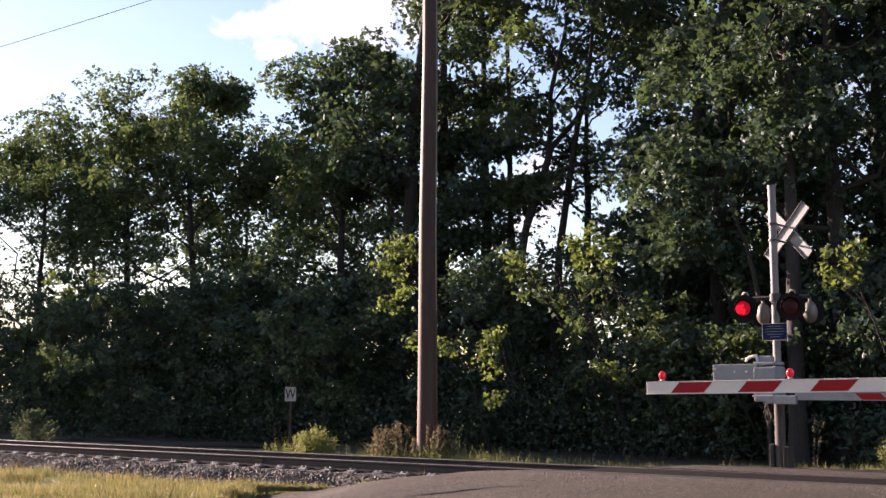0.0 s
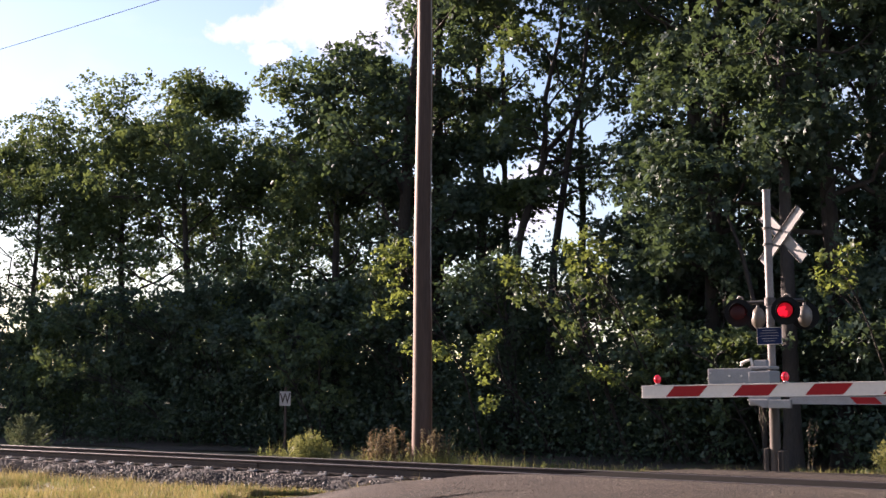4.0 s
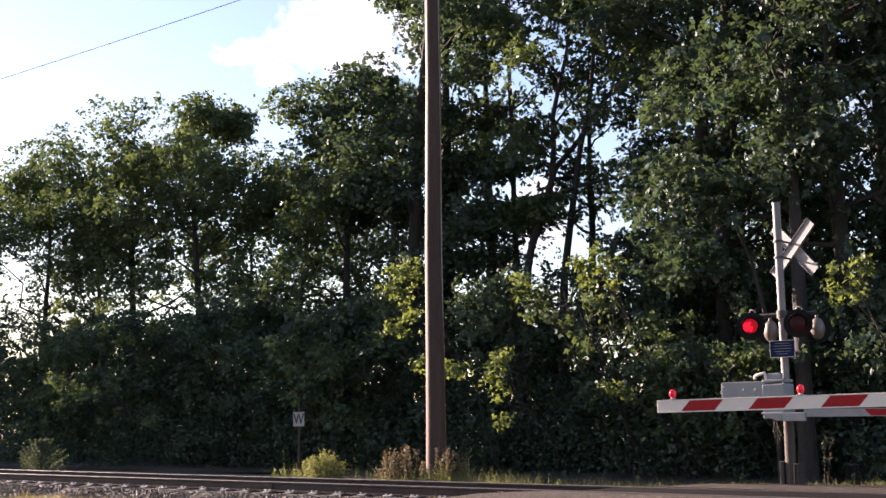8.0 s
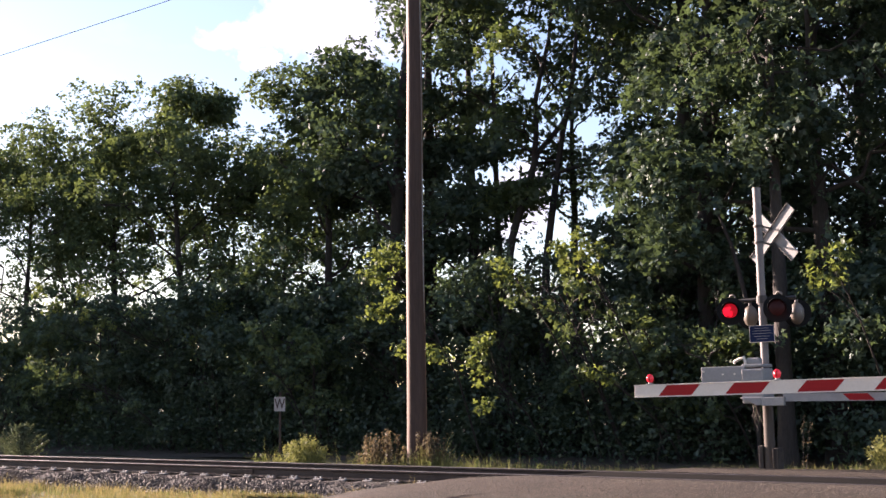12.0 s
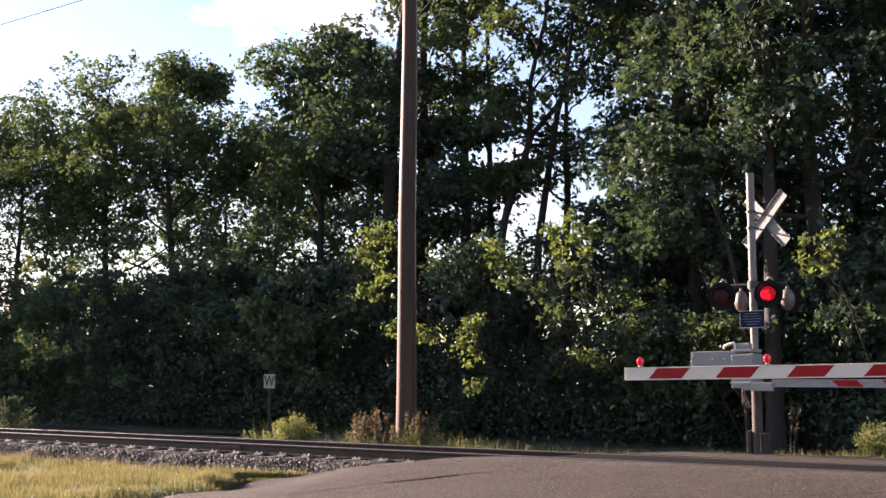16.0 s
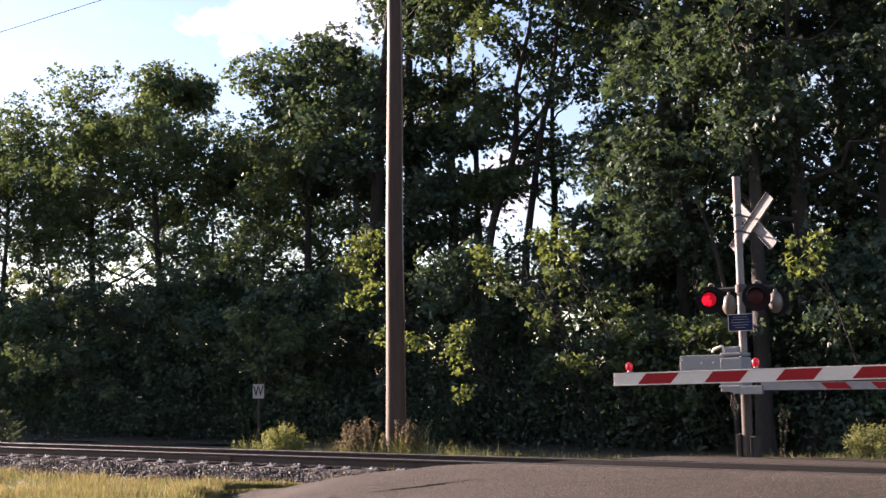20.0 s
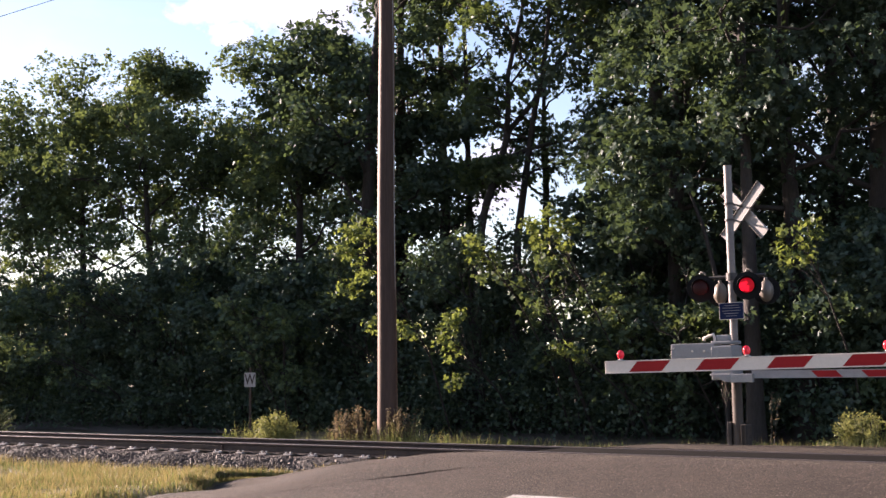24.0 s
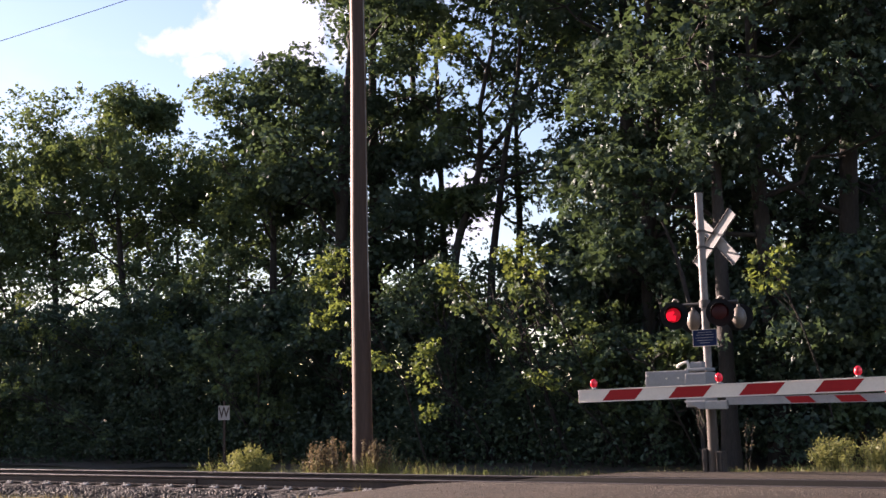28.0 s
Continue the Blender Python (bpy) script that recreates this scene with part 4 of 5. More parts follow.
UNDERSTORY = [
    (-27.6, 54.5, 4.6, 2.6, 0.3, 51, 10008, 0.105, "green"),
    (-21.2, 49.9, 5.0, 2.4, 0.3, 52, 10008, 0.105, "dark"),
    (-17.5, 47.8, 5.0, 2.4, 0.3, 53, 10920, 0.105, "dark"),
    (-14.1, 44.8, 4.2, 2.2, 0.3, 54, 10920, 0.105, "green"),
    (-11.6, 43.0, 4.8, 2.2, 0.3, 55, 10920, 0.105, "dark"),
    (-9.4, 42.0, 4.4, 2.2, 0.3, 56, 10920, 0.105, "dark"),
    (-7.3, 39.9, 4.8, 2.2, 0.3, 57, 10920, 0.105, "dark"),
    (-5.6, 39.3, 5.0, 2.2, 0.3, 58, 10920, 0.105, "dark"),
    (-3.8, 37.4, 4.4, 2.0, 0.3, 59, 10008, 0.105, "dark"),
    (-0.9, 35.2, 4.4, 1.9, 0.3, 61, 9100, 0.105, "dark"),
    (1.8, 33.9, 5.1, 1.7, 0.3, 63, 9100, 0.105, "dark"),
    (4.1, 32.3, 5.4, 1.7, 0.3, 65, 10008, 0.105, "dark"),
    (5.0, 31.0, 5.0, 1.7, 0.3, 66, 10008, 0.105, "dark"),
    (6.1, 30.2, 5.0, 1.7, 0.3, 67, 10008, 0.105, "dark"),
    (7.2, 29.4, 3.0, 1.7, 0.3, 68, 10008, 0.105, "dark"),
    (9.3, 27.9, 4.6, 1.7, 0.3, 70, 10008, 0.105, "dark"),
    (10.3, 27.2, 4.6, 1.8, 0.3, 71, 10008, 0.105, "dark"),
    (11.5, 26.4, 4.6, 2.0, 0.3, 72, 8190, 0.105, "green"),
    (-22.3, 58.3, 4.6, 2.8, 0.2, 73, 4500, 0.160, "dark"),
    (-13.8, 52.1, 4.6, 2.8, 0.2, 74, 4500, 0.160, "dark"),
    (-7.9, 47.8, 4.6, 2.8, 0.2, 75, 4500, 0.160, "green"),
    (-3.3, 44.5, 5.0, 2.8, 0.2, 76, 4500, 0.160, "dark"),
    (0.3, 41.9, 5.0, 2.6, 0.2, 77, 4500, 0.160, "dark"),
    (3.2, 39.8, 5.0, 2.6, 0.2, 78, 4500, 0.160, "green"),
    (5.8, 38.0, 5.0, 2.6, 0.2, 79, 4500, 0.160, "dark"),
    (8.5, 36.0, 5.0, 2.6, 0.2, 80, 4500, 0.160, "dark"),
    (10.9, 34.3, 5.0, 2.6, 0.2, 81, 4500, 0.160, "green"),
    (13.0, 32.7, 5.0, 2.6, 0.2, 82, 4500, 0.160, "dark"),
    (3.3, 29.4, 4.4, 1.0, 2.4, 87, 900, 0.105, "green"),
    (4.5, 28.3, 3.2, 1.0, 1.0, 88, 1950, 0.105, "green"),
    (6.0, 27.2, 2.8, 0.9, 1.2, 89, 1560, 0.105, "green"),
    (-4.8, 34.5, 3.6, 1.2, 1.6, 93, 2860, 0.105, "green"),
    (8.0, 32.6, 8.0, 2.2, 0.4, 101, 6500, 0.140, "dark"),
    (7.0, 34.6, 7.0, 2.0, 0.4, 102, 4500, 0.140, "dark"),
]


# young trees whose leaf bunches are coloured as if sunlit or half shaded: place, bunches (x from the stem, height,
# radius), leaves
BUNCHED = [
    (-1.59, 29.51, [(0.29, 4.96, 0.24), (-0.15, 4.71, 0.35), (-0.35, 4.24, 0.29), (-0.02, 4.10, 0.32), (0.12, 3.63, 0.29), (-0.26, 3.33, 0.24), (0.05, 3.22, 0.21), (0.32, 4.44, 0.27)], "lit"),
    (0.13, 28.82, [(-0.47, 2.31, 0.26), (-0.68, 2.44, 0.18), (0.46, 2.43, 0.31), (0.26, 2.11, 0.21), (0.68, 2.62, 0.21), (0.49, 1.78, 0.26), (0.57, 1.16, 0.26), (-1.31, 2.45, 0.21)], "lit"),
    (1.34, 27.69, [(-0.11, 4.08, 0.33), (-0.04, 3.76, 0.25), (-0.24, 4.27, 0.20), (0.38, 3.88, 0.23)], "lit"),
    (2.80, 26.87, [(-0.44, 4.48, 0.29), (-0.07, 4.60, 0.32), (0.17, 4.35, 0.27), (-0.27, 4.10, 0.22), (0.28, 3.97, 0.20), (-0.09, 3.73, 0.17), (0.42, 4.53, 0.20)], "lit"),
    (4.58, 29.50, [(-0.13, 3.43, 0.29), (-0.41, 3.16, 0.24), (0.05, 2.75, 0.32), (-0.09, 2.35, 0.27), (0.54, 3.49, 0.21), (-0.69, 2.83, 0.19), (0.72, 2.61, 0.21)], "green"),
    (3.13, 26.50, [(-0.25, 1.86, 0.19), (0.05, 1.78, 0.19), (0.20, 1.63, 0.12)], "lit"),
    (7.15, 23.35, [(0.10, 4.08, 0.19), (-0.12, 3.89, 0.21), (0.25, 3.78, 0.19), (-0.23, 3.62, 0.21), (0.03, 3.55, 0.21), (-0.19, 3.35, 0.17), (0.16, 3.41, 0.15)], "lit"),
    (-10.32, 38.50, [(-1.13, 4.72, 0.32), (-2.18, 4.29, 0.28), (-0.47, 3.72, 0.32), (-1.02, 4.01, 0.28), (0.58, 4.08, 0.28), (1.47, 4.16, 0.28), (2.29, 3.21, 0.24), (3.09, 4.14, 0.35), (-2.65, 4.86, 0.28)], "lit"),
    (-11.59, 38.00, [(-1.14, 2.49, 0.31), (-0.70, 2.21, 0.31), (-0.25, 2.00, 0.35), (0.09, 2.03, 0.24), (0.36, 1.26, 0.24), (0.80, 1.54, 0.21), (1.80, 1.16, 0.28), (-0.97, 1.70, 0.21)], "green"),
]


def bunched_sapling(x, y, bunches, kind, seed):
    """A slender stem rooted in the thicket, with a twig to each bunch of leaves."""
    rng = np.random.default_rng(seed)
    rel = Vector((x, y, 0)) + ACROSS * 4.0 - ORIGIN
    z0 = ground_height(rel.dot(ALONG), rel.dot(ACROSS)) - 0.05
    foot = ACROSS * 4.0
    t = thing("sapling", "young sapling with leaf bunches coloured yellow-green as if sunlit" if kind == "lit" else "young sapling with leaf bunches coloured mid green for half shade", "sapling", (x, y, z0), 0, "saplings at the wood's edge")
    top = max(z for _, z, _ in bunches) - z0
    stem = [foot, foot * 0.75 + Vector((0, 0, top * 0.4)), foot * 0.4 + Vector((0, 0, top * 0.7)), Vector((0.0, 0.1, top * 0.97))]
    v, f = [], []
    tube(stem, [0.028, 0.023, 0.016, 0.007], 7, v, f)
    raw("trunk", v, f, M_BARK, t, True)
    pos, ups, size = [], [], []
    for bx, bz, br in bunches:
        heart = Vector((bx, rng.uniform(-0.25, 0.25), bz - z0))
        low = max(0.25 * top, heart.z - 0.5 - abs(bx) * 0.6)
        k = min(0.99, low / top)
        i = 0 if k < 0.4 else (1 if k < 0.7 else 2)
        edges = (0.0, 0.4, 0.7, 0.97)
        root = stem[i].lerp(stem[i + 1], min(1, (k - edges[i]) / (edges[i + 1] - edges[i])))
        v, f = [], []
        tube([root, root.lerp(heart, 0.55) + Vector((0, 0, 0.08)), heart], [0.012, 0.008, 0.004], 5, v, f)
        raw("limb", v, f, M_BARK, t, True)
        sprays = max(4, int(15 * (br / 0.3) ** 2))
        out = rng.normal(size=(sprays, 3))
        out /= np.linalg.norm(out, axis=1)[:, None]
        c = np.array(heart)[None] + out * np.array([1, 0.8, 0.85]) * br * 1.15 * rng.random((sprays, 1)) ** 0.5
        face = out * 0.4 + rng.normal(size=(sprays, 3)) * 0.4 + np.array([0, -0.25, 0.6])
        off = rng.normal(size=(sprays, 6, 3)) * 0.075
        off[:, :, 2] *= 0.7
        pos.append((c[:, None] + off).reshape(-1, 3))
        ups.append(np.repeat(face, 6, axis=0) + rng.normal(size=(sprays * 6, 3)) * 0.45)
    pos, ups = np.concatenate(pos), np.concatenate(ups)
    length = 0.115 * (0.65 + 0.7 * rng.random(len(pos)))
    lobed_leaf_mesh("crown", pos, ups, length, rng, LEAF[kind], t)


def make_woods():
    words = {"dark": "tall broadleaf tree with dense dark green crown", "green": "broadleaf tree with mid green crown at the wood's edge",
             "oak": "forked oak tree with open crown against the sky"}
    for x, y, h, r, base, seed, count, size, kind in TREES:
        near = y < 34
        make_tree("tree", words[kind], "tree", x, y, h, r, base, seed, int(count * (0.8 if near else 0.95)), size * (1.0 if near else 1.1), kind, "trees of the wood", lobed=near, airy=y > 43)
    make_tree("tree", "tall straight tree with a bare trunk behind the signal", "tree", 7.18, 27.0, 13.6, 2.8, 9.0, 13, 7500, 0.15, "dark", "trees of the wood", 1, [[(0, 0), (-0.05, 8), (0.0, 15.5)]], True, 0.95)
    make_tree("tree", "slender straight tree with a dark trunk before the gap", "tree", 0.2, 38.3, 19.0, 1.5, 9.5, 8, 3600, 0.17, "dark", "trees of the wood", 1,
              [[(1.32, 0), (1.3, 6), (1.25, 7.8), (1.2, 11.4), (1.12, 13.4), (1.1, 17.5)]], True, 0.45)
    # a forked tree that leans through the gap in the wood
    oak = make_tree("tree", words["oak"], "tree", 1.6, 35.6, 16, 2.5, 9.0, 91, 9500, 0.15, "oak", "trees of the wood", 3,
                    [[(-0.25, 0), (0.0, 4.5), (0.11, 6.2), (0.64, 7.7), (0.97, 8.9), (0.87, 10), (0.98, 10.7), (1.41, 12.4), (1.6, 15)],
                     [(-0.22, 0), (0.02, 4.5), (0.13, 6.2), (0.66, 7.7), (0.99, 8.9), (1.71, 9.65), (2.25, 10.6), (2.79, 11.2), (3.34, 12.05), (3.8, 14)],
                     [(0.9, 0), (1.16, 5.7), (1.54, 8.3), (1.71, 9.4), (1.99, 10.5), (2.16, 12), (2.3, 15)]], True, 1.1)
    v, f = [], []
    tube([(0.72, 0.07, 7.85), (1.38, 0.1, 8.15), (2.34, 0.15, 8.42), (3.0, 0.2, 8.5), (3.72, 0.3, 8.62)], [0.075, 0.065, 0.05, 0.04, 0.02], 7, v, f)
    tube([(2.34, 0.15, 8.42), (2.6, 0.0, 8.8), (2.9, 0.0, 9.0)], [0.03, 0.02, 0.01], 5, v, f)
    raw("limb", v, f, M_BARK, oak, True)
    # trees out of view down the track, added to shade the wood's edge
    rng = np.random.default_rng(9)
    first = None
    for k in range(22):
        s, n = -43 - 2.2 * k + rng.uniform(-0.6, 0.6), (9.3, 12.0, 15.0)[k % 3] + rng.uniform(-0.5, 0.5)
        p = at(s, n)
        if k < 3:
            first = (first or []) + [make_tree("tree", words["dark"], "tree", p.x, p.y, 13, 4.0, 2.0, 200 + k, 5000, 0.29, "dark", "trees of the wood")]
        else:
            copy_thing(first[k % 3], pose(p.x, p.y, -0.4, 0, 0, rng.uniform(0, 360)))
    words = {"green": "leafy green sapling thicket under the trees", "dark": "sapling thicket coloured dark green for the shade of the wood"}
    for x, y, h, r, base, seed, count, size, kind in UNDERSTORY:
        make_tree("sapling", words[kind], "sapling", x, y, h, r, base, seed, int(count * (0.7 if y < 36 else 0.9)), size * 1.2, kind, "saplings at the wood's edge", 2, lobed=kind != "dark")
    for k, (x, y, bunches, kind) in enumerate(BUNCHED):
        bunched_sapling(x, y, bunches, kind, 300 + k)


def make_floor_of_woods():
    """Leaf litter, low brush, and the far side of the wood."""
    verts, faces = [], []
    ss, ns = np.arange(-60, 40.1, 2.0), np.arange(6.6, 60, 1.6)
    for s in ss:
        for n in ns:
            s, n = float(s), float(n)
            edge = 0.5 * noise.noise((s * 0.4, 0, 4)) if n < 7 else 0
            verts.append(at(s, n + edge, ground_height(s, n) + 0.03 + 0.06 * noise.noise((s, n, 5)))[:])
    w = len(ns)
    for i in range(len(ss) - 1):
        for j in range(w - 1):
            a = i * w + j
            faces.append((a, a + w, a + w + 1, a + 1))
    tagged(raw("forest_floor", verts, faces, M_LITTER, smooth_faces=True), "dark leaf litter on the floor of the wood", "forest floor", kind="structure")
    rng = np.random.default_rng(77)
    for name, label, lo, hi, top, heaps, per, size, sp in (("undergrowth", "dark tangled brush under the trees", 7.9, 16.0, 2.7, 950, 130, 0.11, 0.55),
                                                        ("far_thicket", "dense dark thicket deep in the wood", 18.0, 30.0, 5.0, 850, 60, 0.38, 1.0)):
        s = rng.uniform(-34, 24, heaps) * (1.0 if lo < 10 else 1.5)
        n = rng.uniform(lo, hi, heaps)
        z = np.array([ground_height(a, b) for a, b in zip(s, n)]) + top * rng.random(heaps) ** 1.5
        c = np.array([tuple(at(a, b, q)) for a, b, q in zip(s, n, z)])
        off = rng.normal(size=(heaps * per, 3)) * sp
        off[:, 2] *= 0.7
        pos = np.repeat(c, per, axis=0) + off
        pos[:, 2] = np.maximum(pos[:, 2], -0.35)
        length = size * (0.6 + 0.8 * rng.random(len(pos)))
        ob = leaf_mesh(name, pos, rng.normal(size=pos.shape) * 0.7 + np.array([0, 0, 0.7]), length, length * 0.65, rng, LEAF["dark"], None)
        tagged(ob, label, "undergrowth", kind="stuff")


def shrub(x, y, z, h, r, seed, count, kind, label, category="shrub"):
    """A rounded weedy shrub of upright leafy stems."""
    rng = np.random.default_rng(seed)
    t = thing("shrub", label, category, (x, y, z), 0, "shrubs beside the track")
    v, f, pos, ups = [], [], [], []
    for k in range(26):
        a, q = rng.random() * 6.28, math.sqrt(rng.random())
        top = Vector((math.cos(a) * q * r, math.sin(a) * q * r, h * (1.05 - 0.45 * q * q) * (0.85 + 0.2 * rng.random())))
        foot = Vector((top.x * 0.35, top.y * 0.35, 0))
        tube([foot, foot.lerp(top, 0.5), top], [0.008, 0.006, 0.003], 4, v, f)
        m = count // 26
        g = 0.15 + 0.85 * rng.random(m)
        line = np.array(foot)[None] + (np.array(top) - np.array(foot))[None] * g[:, None]
        pos.append(line + rng.normal(size=(m, 3)) * 0.055 * (r + 0.3))
        ups.append(rng.normal(size=(m, 3)) + np.array([0, 0, 0.6]))
    raw("branchwork", v, f, M_BARK, t)
    pos, ups = np.concatenate(pos), np.concatenate(ups)
    length = 0.062 * (0.6 + 0.8 * rng.random(len(pos)))
    leaf_mesh("foliage", pos, ups, length, length * 0.33, rng, LEAF[kind], t)


def young_cedar(x, y, z, h, r, seed, label):
    """A pointed bush: rising branches round a stem, each a feathery plume."""
    rng = np.random.default_rng(seed)
    t = thing("shrub", label, "shrub", (x, y, z), 0, "shrubs beside the track")
    v, f, pos, ups = [], [], [], []
    tube([(0, 0, 0), (0.02, 0, h * 0.5), (0, 0, h)], [0.025, 0.016, 0.005], 6, v, f)
    for k in range(38):
        g = (k + rng.random()) / 38
        a = k * 2.4 + rng.normal() * 0.3
        reach = (1.15 * r * (1 - g) ** 0.9 + 0.07) * (0.8 + 0.35 * rng.random())
        foot = Vector((0, 0, h * 0.85 * g))
        top = foot + Vector((math.cos(a) * reach, math.sin(a) * reach, reach * (0.38 + 0.9 * g) + 0.12))
        tube([foot, foot.lerp(top, 0.5) - Vector((0, 0, 0.04 * reach)), top], [0.007, 0.005, 0.002], 4, v, f)
        m = 190
        q = 0.2 + 0.8 * rng.random(m)
        pos.append(np.array(foot)[None] + (np.array(top) - np.array(foot))[None] * q[:, None] + rng.normal(size=(m, 3)) * 0.05 * (1.1 - q[:, None]))
        ups.append(rng.normal(size=(m, 3)))
    raw("branchwork", v, f, M_BARK, t)
    pos, ups = np.concatenate(pos), np.concatenate(ups)
    length = 0.075 * (0.6 + 0.8 * rng.random(len(pos)))
    leaf_mesh("foliage", pos, ups, length, length * 0.28, rng, LEAF["cedar"], t)


def weeds(s, n, count, h, spread, seed, kind="weed"):
    """A stand of tall dry stalks with plumes."""
    rng = np.random.default_rng(seed)
    p = at(s, n)
    t = thing("weed_clump", "stand of tall dry brown weed stalks with plumes", "weeds", (p.x, p.y, ground_height(s, n)), 0, "weeds beside the track")
    v, f, pos = [], [], []
    for k in range(count):
        b = Vector((rng.normal() * spread, rng.normal() * spread * 0.6, 0))
        top = b + Vector((rng.normal() * 0.06, rng.normal() * 0.06, h * (0.6 + 0.5 * rng.random())))
        tube([b, b.lerp(top, 0.5), top], [0.006, 0.005, 0.003], 4, v, f)
        m = 18 if count < 4 else 60
        g = np.concatenate([0.5 + 0.5 * rng.random(m - m // 3), rng.random(m // 3)])
        pos.append(np.array(b)[None] + (np.array(top) - np.array(b))[None] * g[:, None] + rng.normal(size=(m, 3)) * np.array([0.022, 0.022, 0.03]))
    tagged(raw("straw", v, f, M_BARK, t), kind="stuff")
    pos = np.concatenate(pos)
    length = 0.07 * (0.6 + 0.8 * rng.random(len(pos)))
    tagged(leaf_mesh("plumage", pos, rng.normal(size=pos.shape), length, length * 0.35, rng, LEAF[kind], t), kind="stuff")


def grass(name, label, samples, seed, tall, mat, wide=0.007, lift=0.0):
    """Blades rooted at (s, n) samples, lift above the low ground."""
    rng = np.random.default_rng(seed)
    k = len(samples)
    foot = np.array([tuple(at(s, n, ground_height(s, n) - 0.02 + lift)) for s, n in samples])
    h = tall * (0.35 + 0.55 * rng.random(k) + 0.55 * rng.random(k) ** 5) * np.array([0.55 + 0.9 * abs(noise.noise((s * 0.9, n * 0.9, 7))) for s, n in samples])
    a = rng.random(k) * 6.283
    side = np.stack([np.cos(a), np.sin(a), np.zeros(k)], 1) * wide * (0.6 + 0.8 * rng.random(k))[:, None]
    bend = rng.normal(size=(k, 3)) * h[:, None] * 0.28
    bend[:, 2] = 0
    up = np.array([0, 0, 1.0])[None] * h[:, None]
    v = np.empty((k, 5, 3))
    v[:, 0], v[:, 1] = foot - side, foot + side
    v[:, 2], v[:, 3] = foot + up * 0.55 + bend * 0.3 - side * 0.8, foot + up * 0.55 + bend * 0.3 + side * 0.8
    v[:, 4] = foot + up + bend
    ob = tri_mesh(name, v.reshape(-1, 3), np.array([[0, 1, 3], [0, 3, 2], [2, 3, 4]]), k, 5, LEAF[mat], None)
    tagged(ob, label, "grass", kind="stuff")


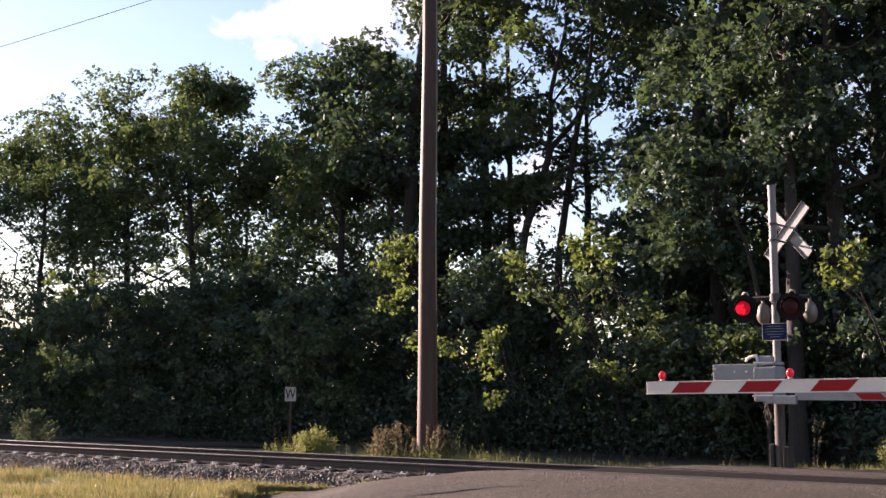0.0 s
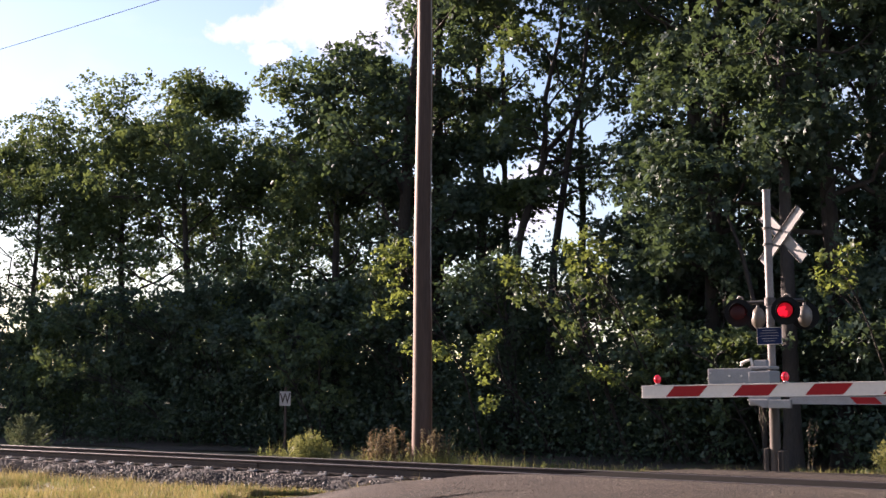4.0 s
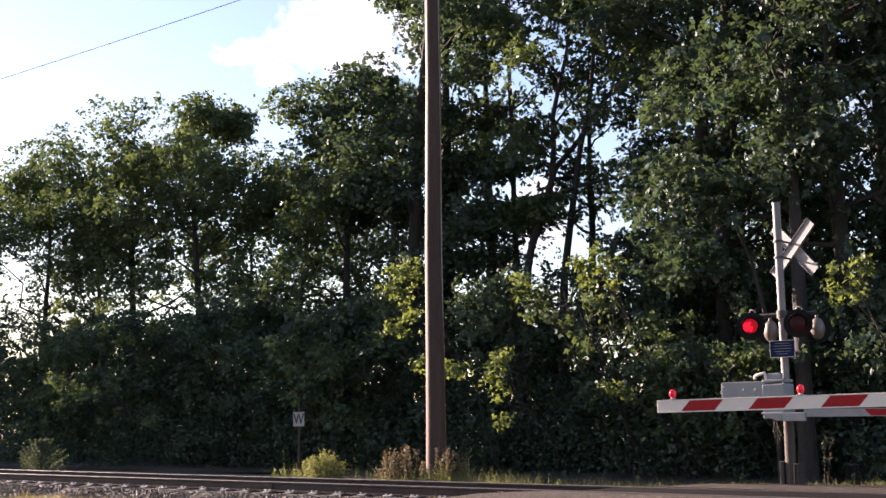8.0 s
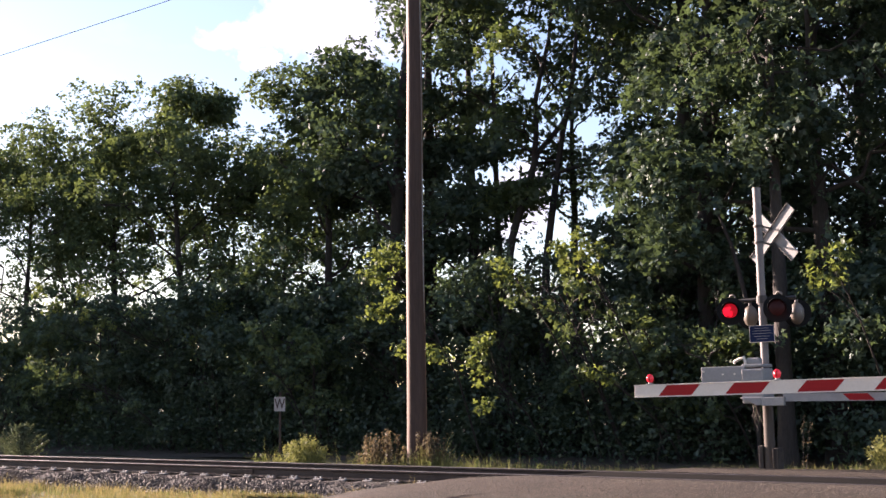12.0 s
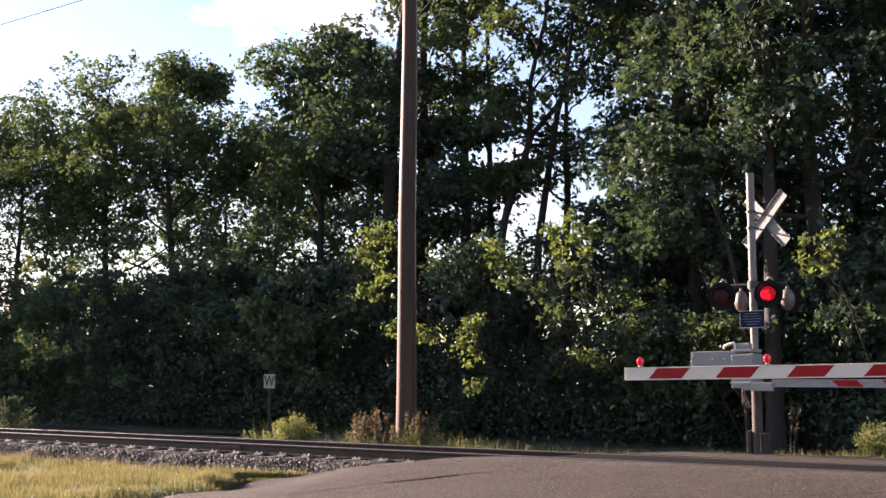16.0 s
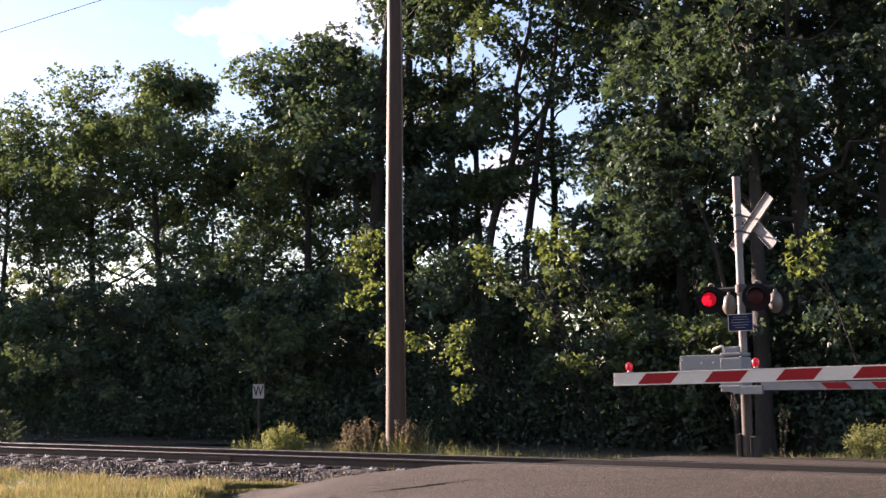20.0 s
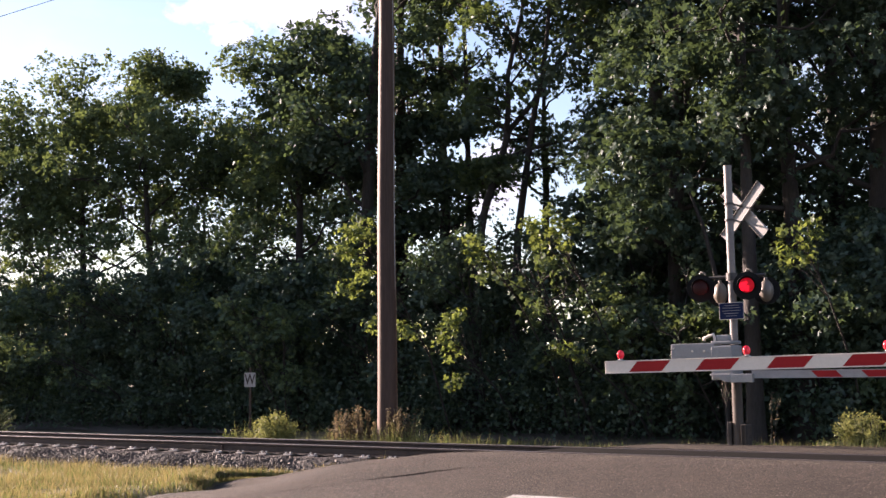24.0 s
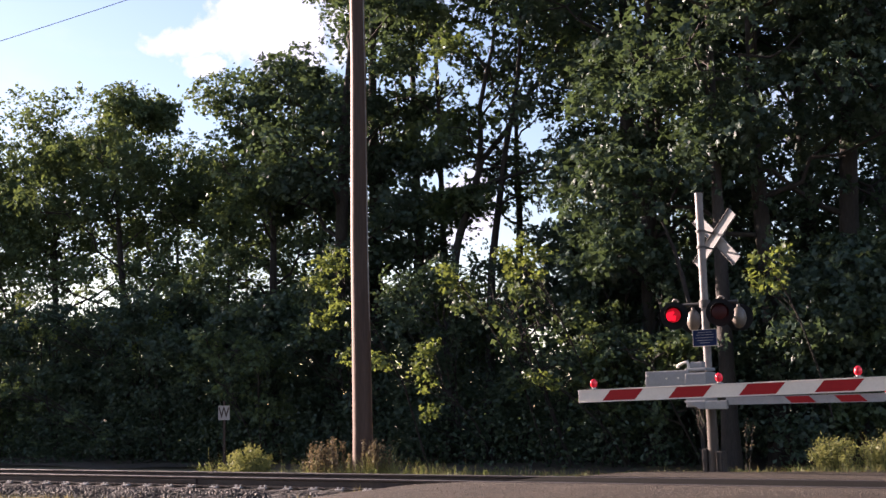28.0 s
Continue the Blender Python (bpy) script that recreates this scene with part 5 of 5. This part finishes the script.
def make_verge():
    rng = np.random.default_rng(21)
    pts = []
    while len(pts) < 66000:
        s, n = rng.uniform(-14, 1.0), rng.uniform(-7.5, -1.95)
        if rng.random() < 1.15 - 0.9 * smooth(-2.7, -2.0, n) and s < road_left(n) - 0.15 and rng.random() < 0.35 + 0.65 * (noise.noise((s * 0.5, n * 0.5, 1)) > -0.1):
            pts.append((s, n))
    grass("verge_grass", "dry straw-coloured grass between the road and the track", pts[:26000], 22, 0.27, "grass", 0.004)
    grass("verge_turf", "short green turf between the road and the track", pts[26000:], 24, 0.17, "turf", 0.005)
    pts = []
    while len(pts) < 7000:
        n = rng.uniform(-4.6, -2.3)
        s = road_left(n) - abs(rng.normal()) * 0.35 - 0.03
        if s < 0.45 and noise.noise((s * 1.3, n * 1.3, 11)) > -0.25:
            pts.append((s, n))
    grass("edge_grass", "sunlit tufts of grass along the broken edge of the asphalt", pts[:4000], 27, 0.24, "grass", 0.004, 0.10)
    grass("edge_turf", "short green tufts along the broken edge of the asphalt", pts[4000:], 28, 0.20, "turf", 0.005, 0.10)
    pts = []
    while len(pts) < 9000:
        s, n = rng.uniform(-6.5, 16), rng.uniform(3.2, 6.5)
        if (s < road_left(n) - 0.1 or n > 4.4 + 0.3 * max(0, s - 9)) and rng.random() < (0.25 if s < 3.4 else 0.45) + (0.40 if s < 3.4 else 0.55) * (noise.noise((s * 0.7, n * 0.7, 3)) > 0.15):
            pts.append((s, n))
    grass("far_grass", "ragged green grass along the foot of the woods", pts[:4500], 23, 0.30, "turf", 0.006)
    grass("far_straw", "dry straw tips along the foot of the woods", pts[4500:], 29, 0.26, "grass", 0.005)
    pts = []
    for x, y, c, wide in ((-1.5, 26.85, 1500, 0.42), (-0.45, 26.0, 1300, 0.30), (-2.6, 27.2, 150, 0.4), (0.5, 25.7, 500, 0.45), (-3.5, 27.2, 300, 0.4), (9.2, 22.9, 160, 0.5)):
        rel = Vector((x, y, 0)) - ORIGIN
        for k in range(c):
            pts.append((rel.dot(ALONG) + rng.normal() * wide, rel.dot(ACROSS) + rng.normal() * wide * 0.5))
    grass("tall_grass", "tufts of tall green grass among the weeds by the track", pts, 26, 0.80, "pale", 0.005)
    shrub(-3.27, 27.3, -0.42, 0.86, 0.60, 41, 9000, "pale", "rounded pale yellow-green shrub beside the track")
    young_cedar(-11.35, 33.0, -0.42, 1.12, 0.62, 42, "feathery grey-green young cedar bush by the track")
    shrub(8.30, 23.5, -0.30, 0.80, 0.62, 43, 4200, "pale", "bright yellow-green shrub in the grass behind the signal")
    shrub(9.25, 23.3, -0.30, 0.85, 0.7, 44, 4200, "pale", "bright yellow-green shrub in the grass behind the signal")
    for x, y, c, h, sp, sd in ((-1.45, 26.9, 44, 1.02, 0.30, 45), (-0.50, 26.0, 22, 0.98, 0.14, 46), (-4.25, 27.3, 4, 0.55, 0.12, 51), (-2.75, 27.2, 5, 0.45, 0.22, 47), (0.6, 25.8, 5, 0.5, 0.4, 48),
                               (6.4, 23.2, 2, 1.1, 0.08, 49)):
        rel = Vector((x, y, 0)) - ORIGIN
        weeds(rel.dot(ALONG), rel.dot(ACROSS), c, h, sp, sd, "turf" if c < 6 and h < 0.6 else "weed")


make_ground()
make_road()
make_cracks()
make_dead_stem()
make_ballast()
make_track()
make_pole()
make_signal()
make_gates()
make_whistle_sign()
make_woods()
make_floor_of_woods()
make_verge()


# ---- what moves: the lamps flash in turn ----
def motions():
    period, on_right = 1.645, 0.68
    changes = []
    for k in range(-1, 18):
        t = 0.55 + period * k
        changes += [(t, 1), (t + on_right, 0)]
    for which, lens in enumerate(LENSES):
        # 0 degrees: lit face to the road; 180: dark face
        turn = 0 if which == 0 else 180
        rows = [(0.0, pose(0, -0.145, 0, 0, 0, turn))]
        for t, right in changes:
            f = round(t * FPS)
            if f < 3 or f > 28 * FPS - 4:
                continue
            f += 0 if (right == 1) == (which == 0) else 1
            for i in range(4):
                rows.append(((f - 1 + i) / FPS, pose(0, -0.145, 0, 0, 0, turn + 60 * i)))
            turn += 180
        rows.append((28.0, pose(0, -0.145, 0, 0, 0, turn)))
        walk(lens, rows)


motions()
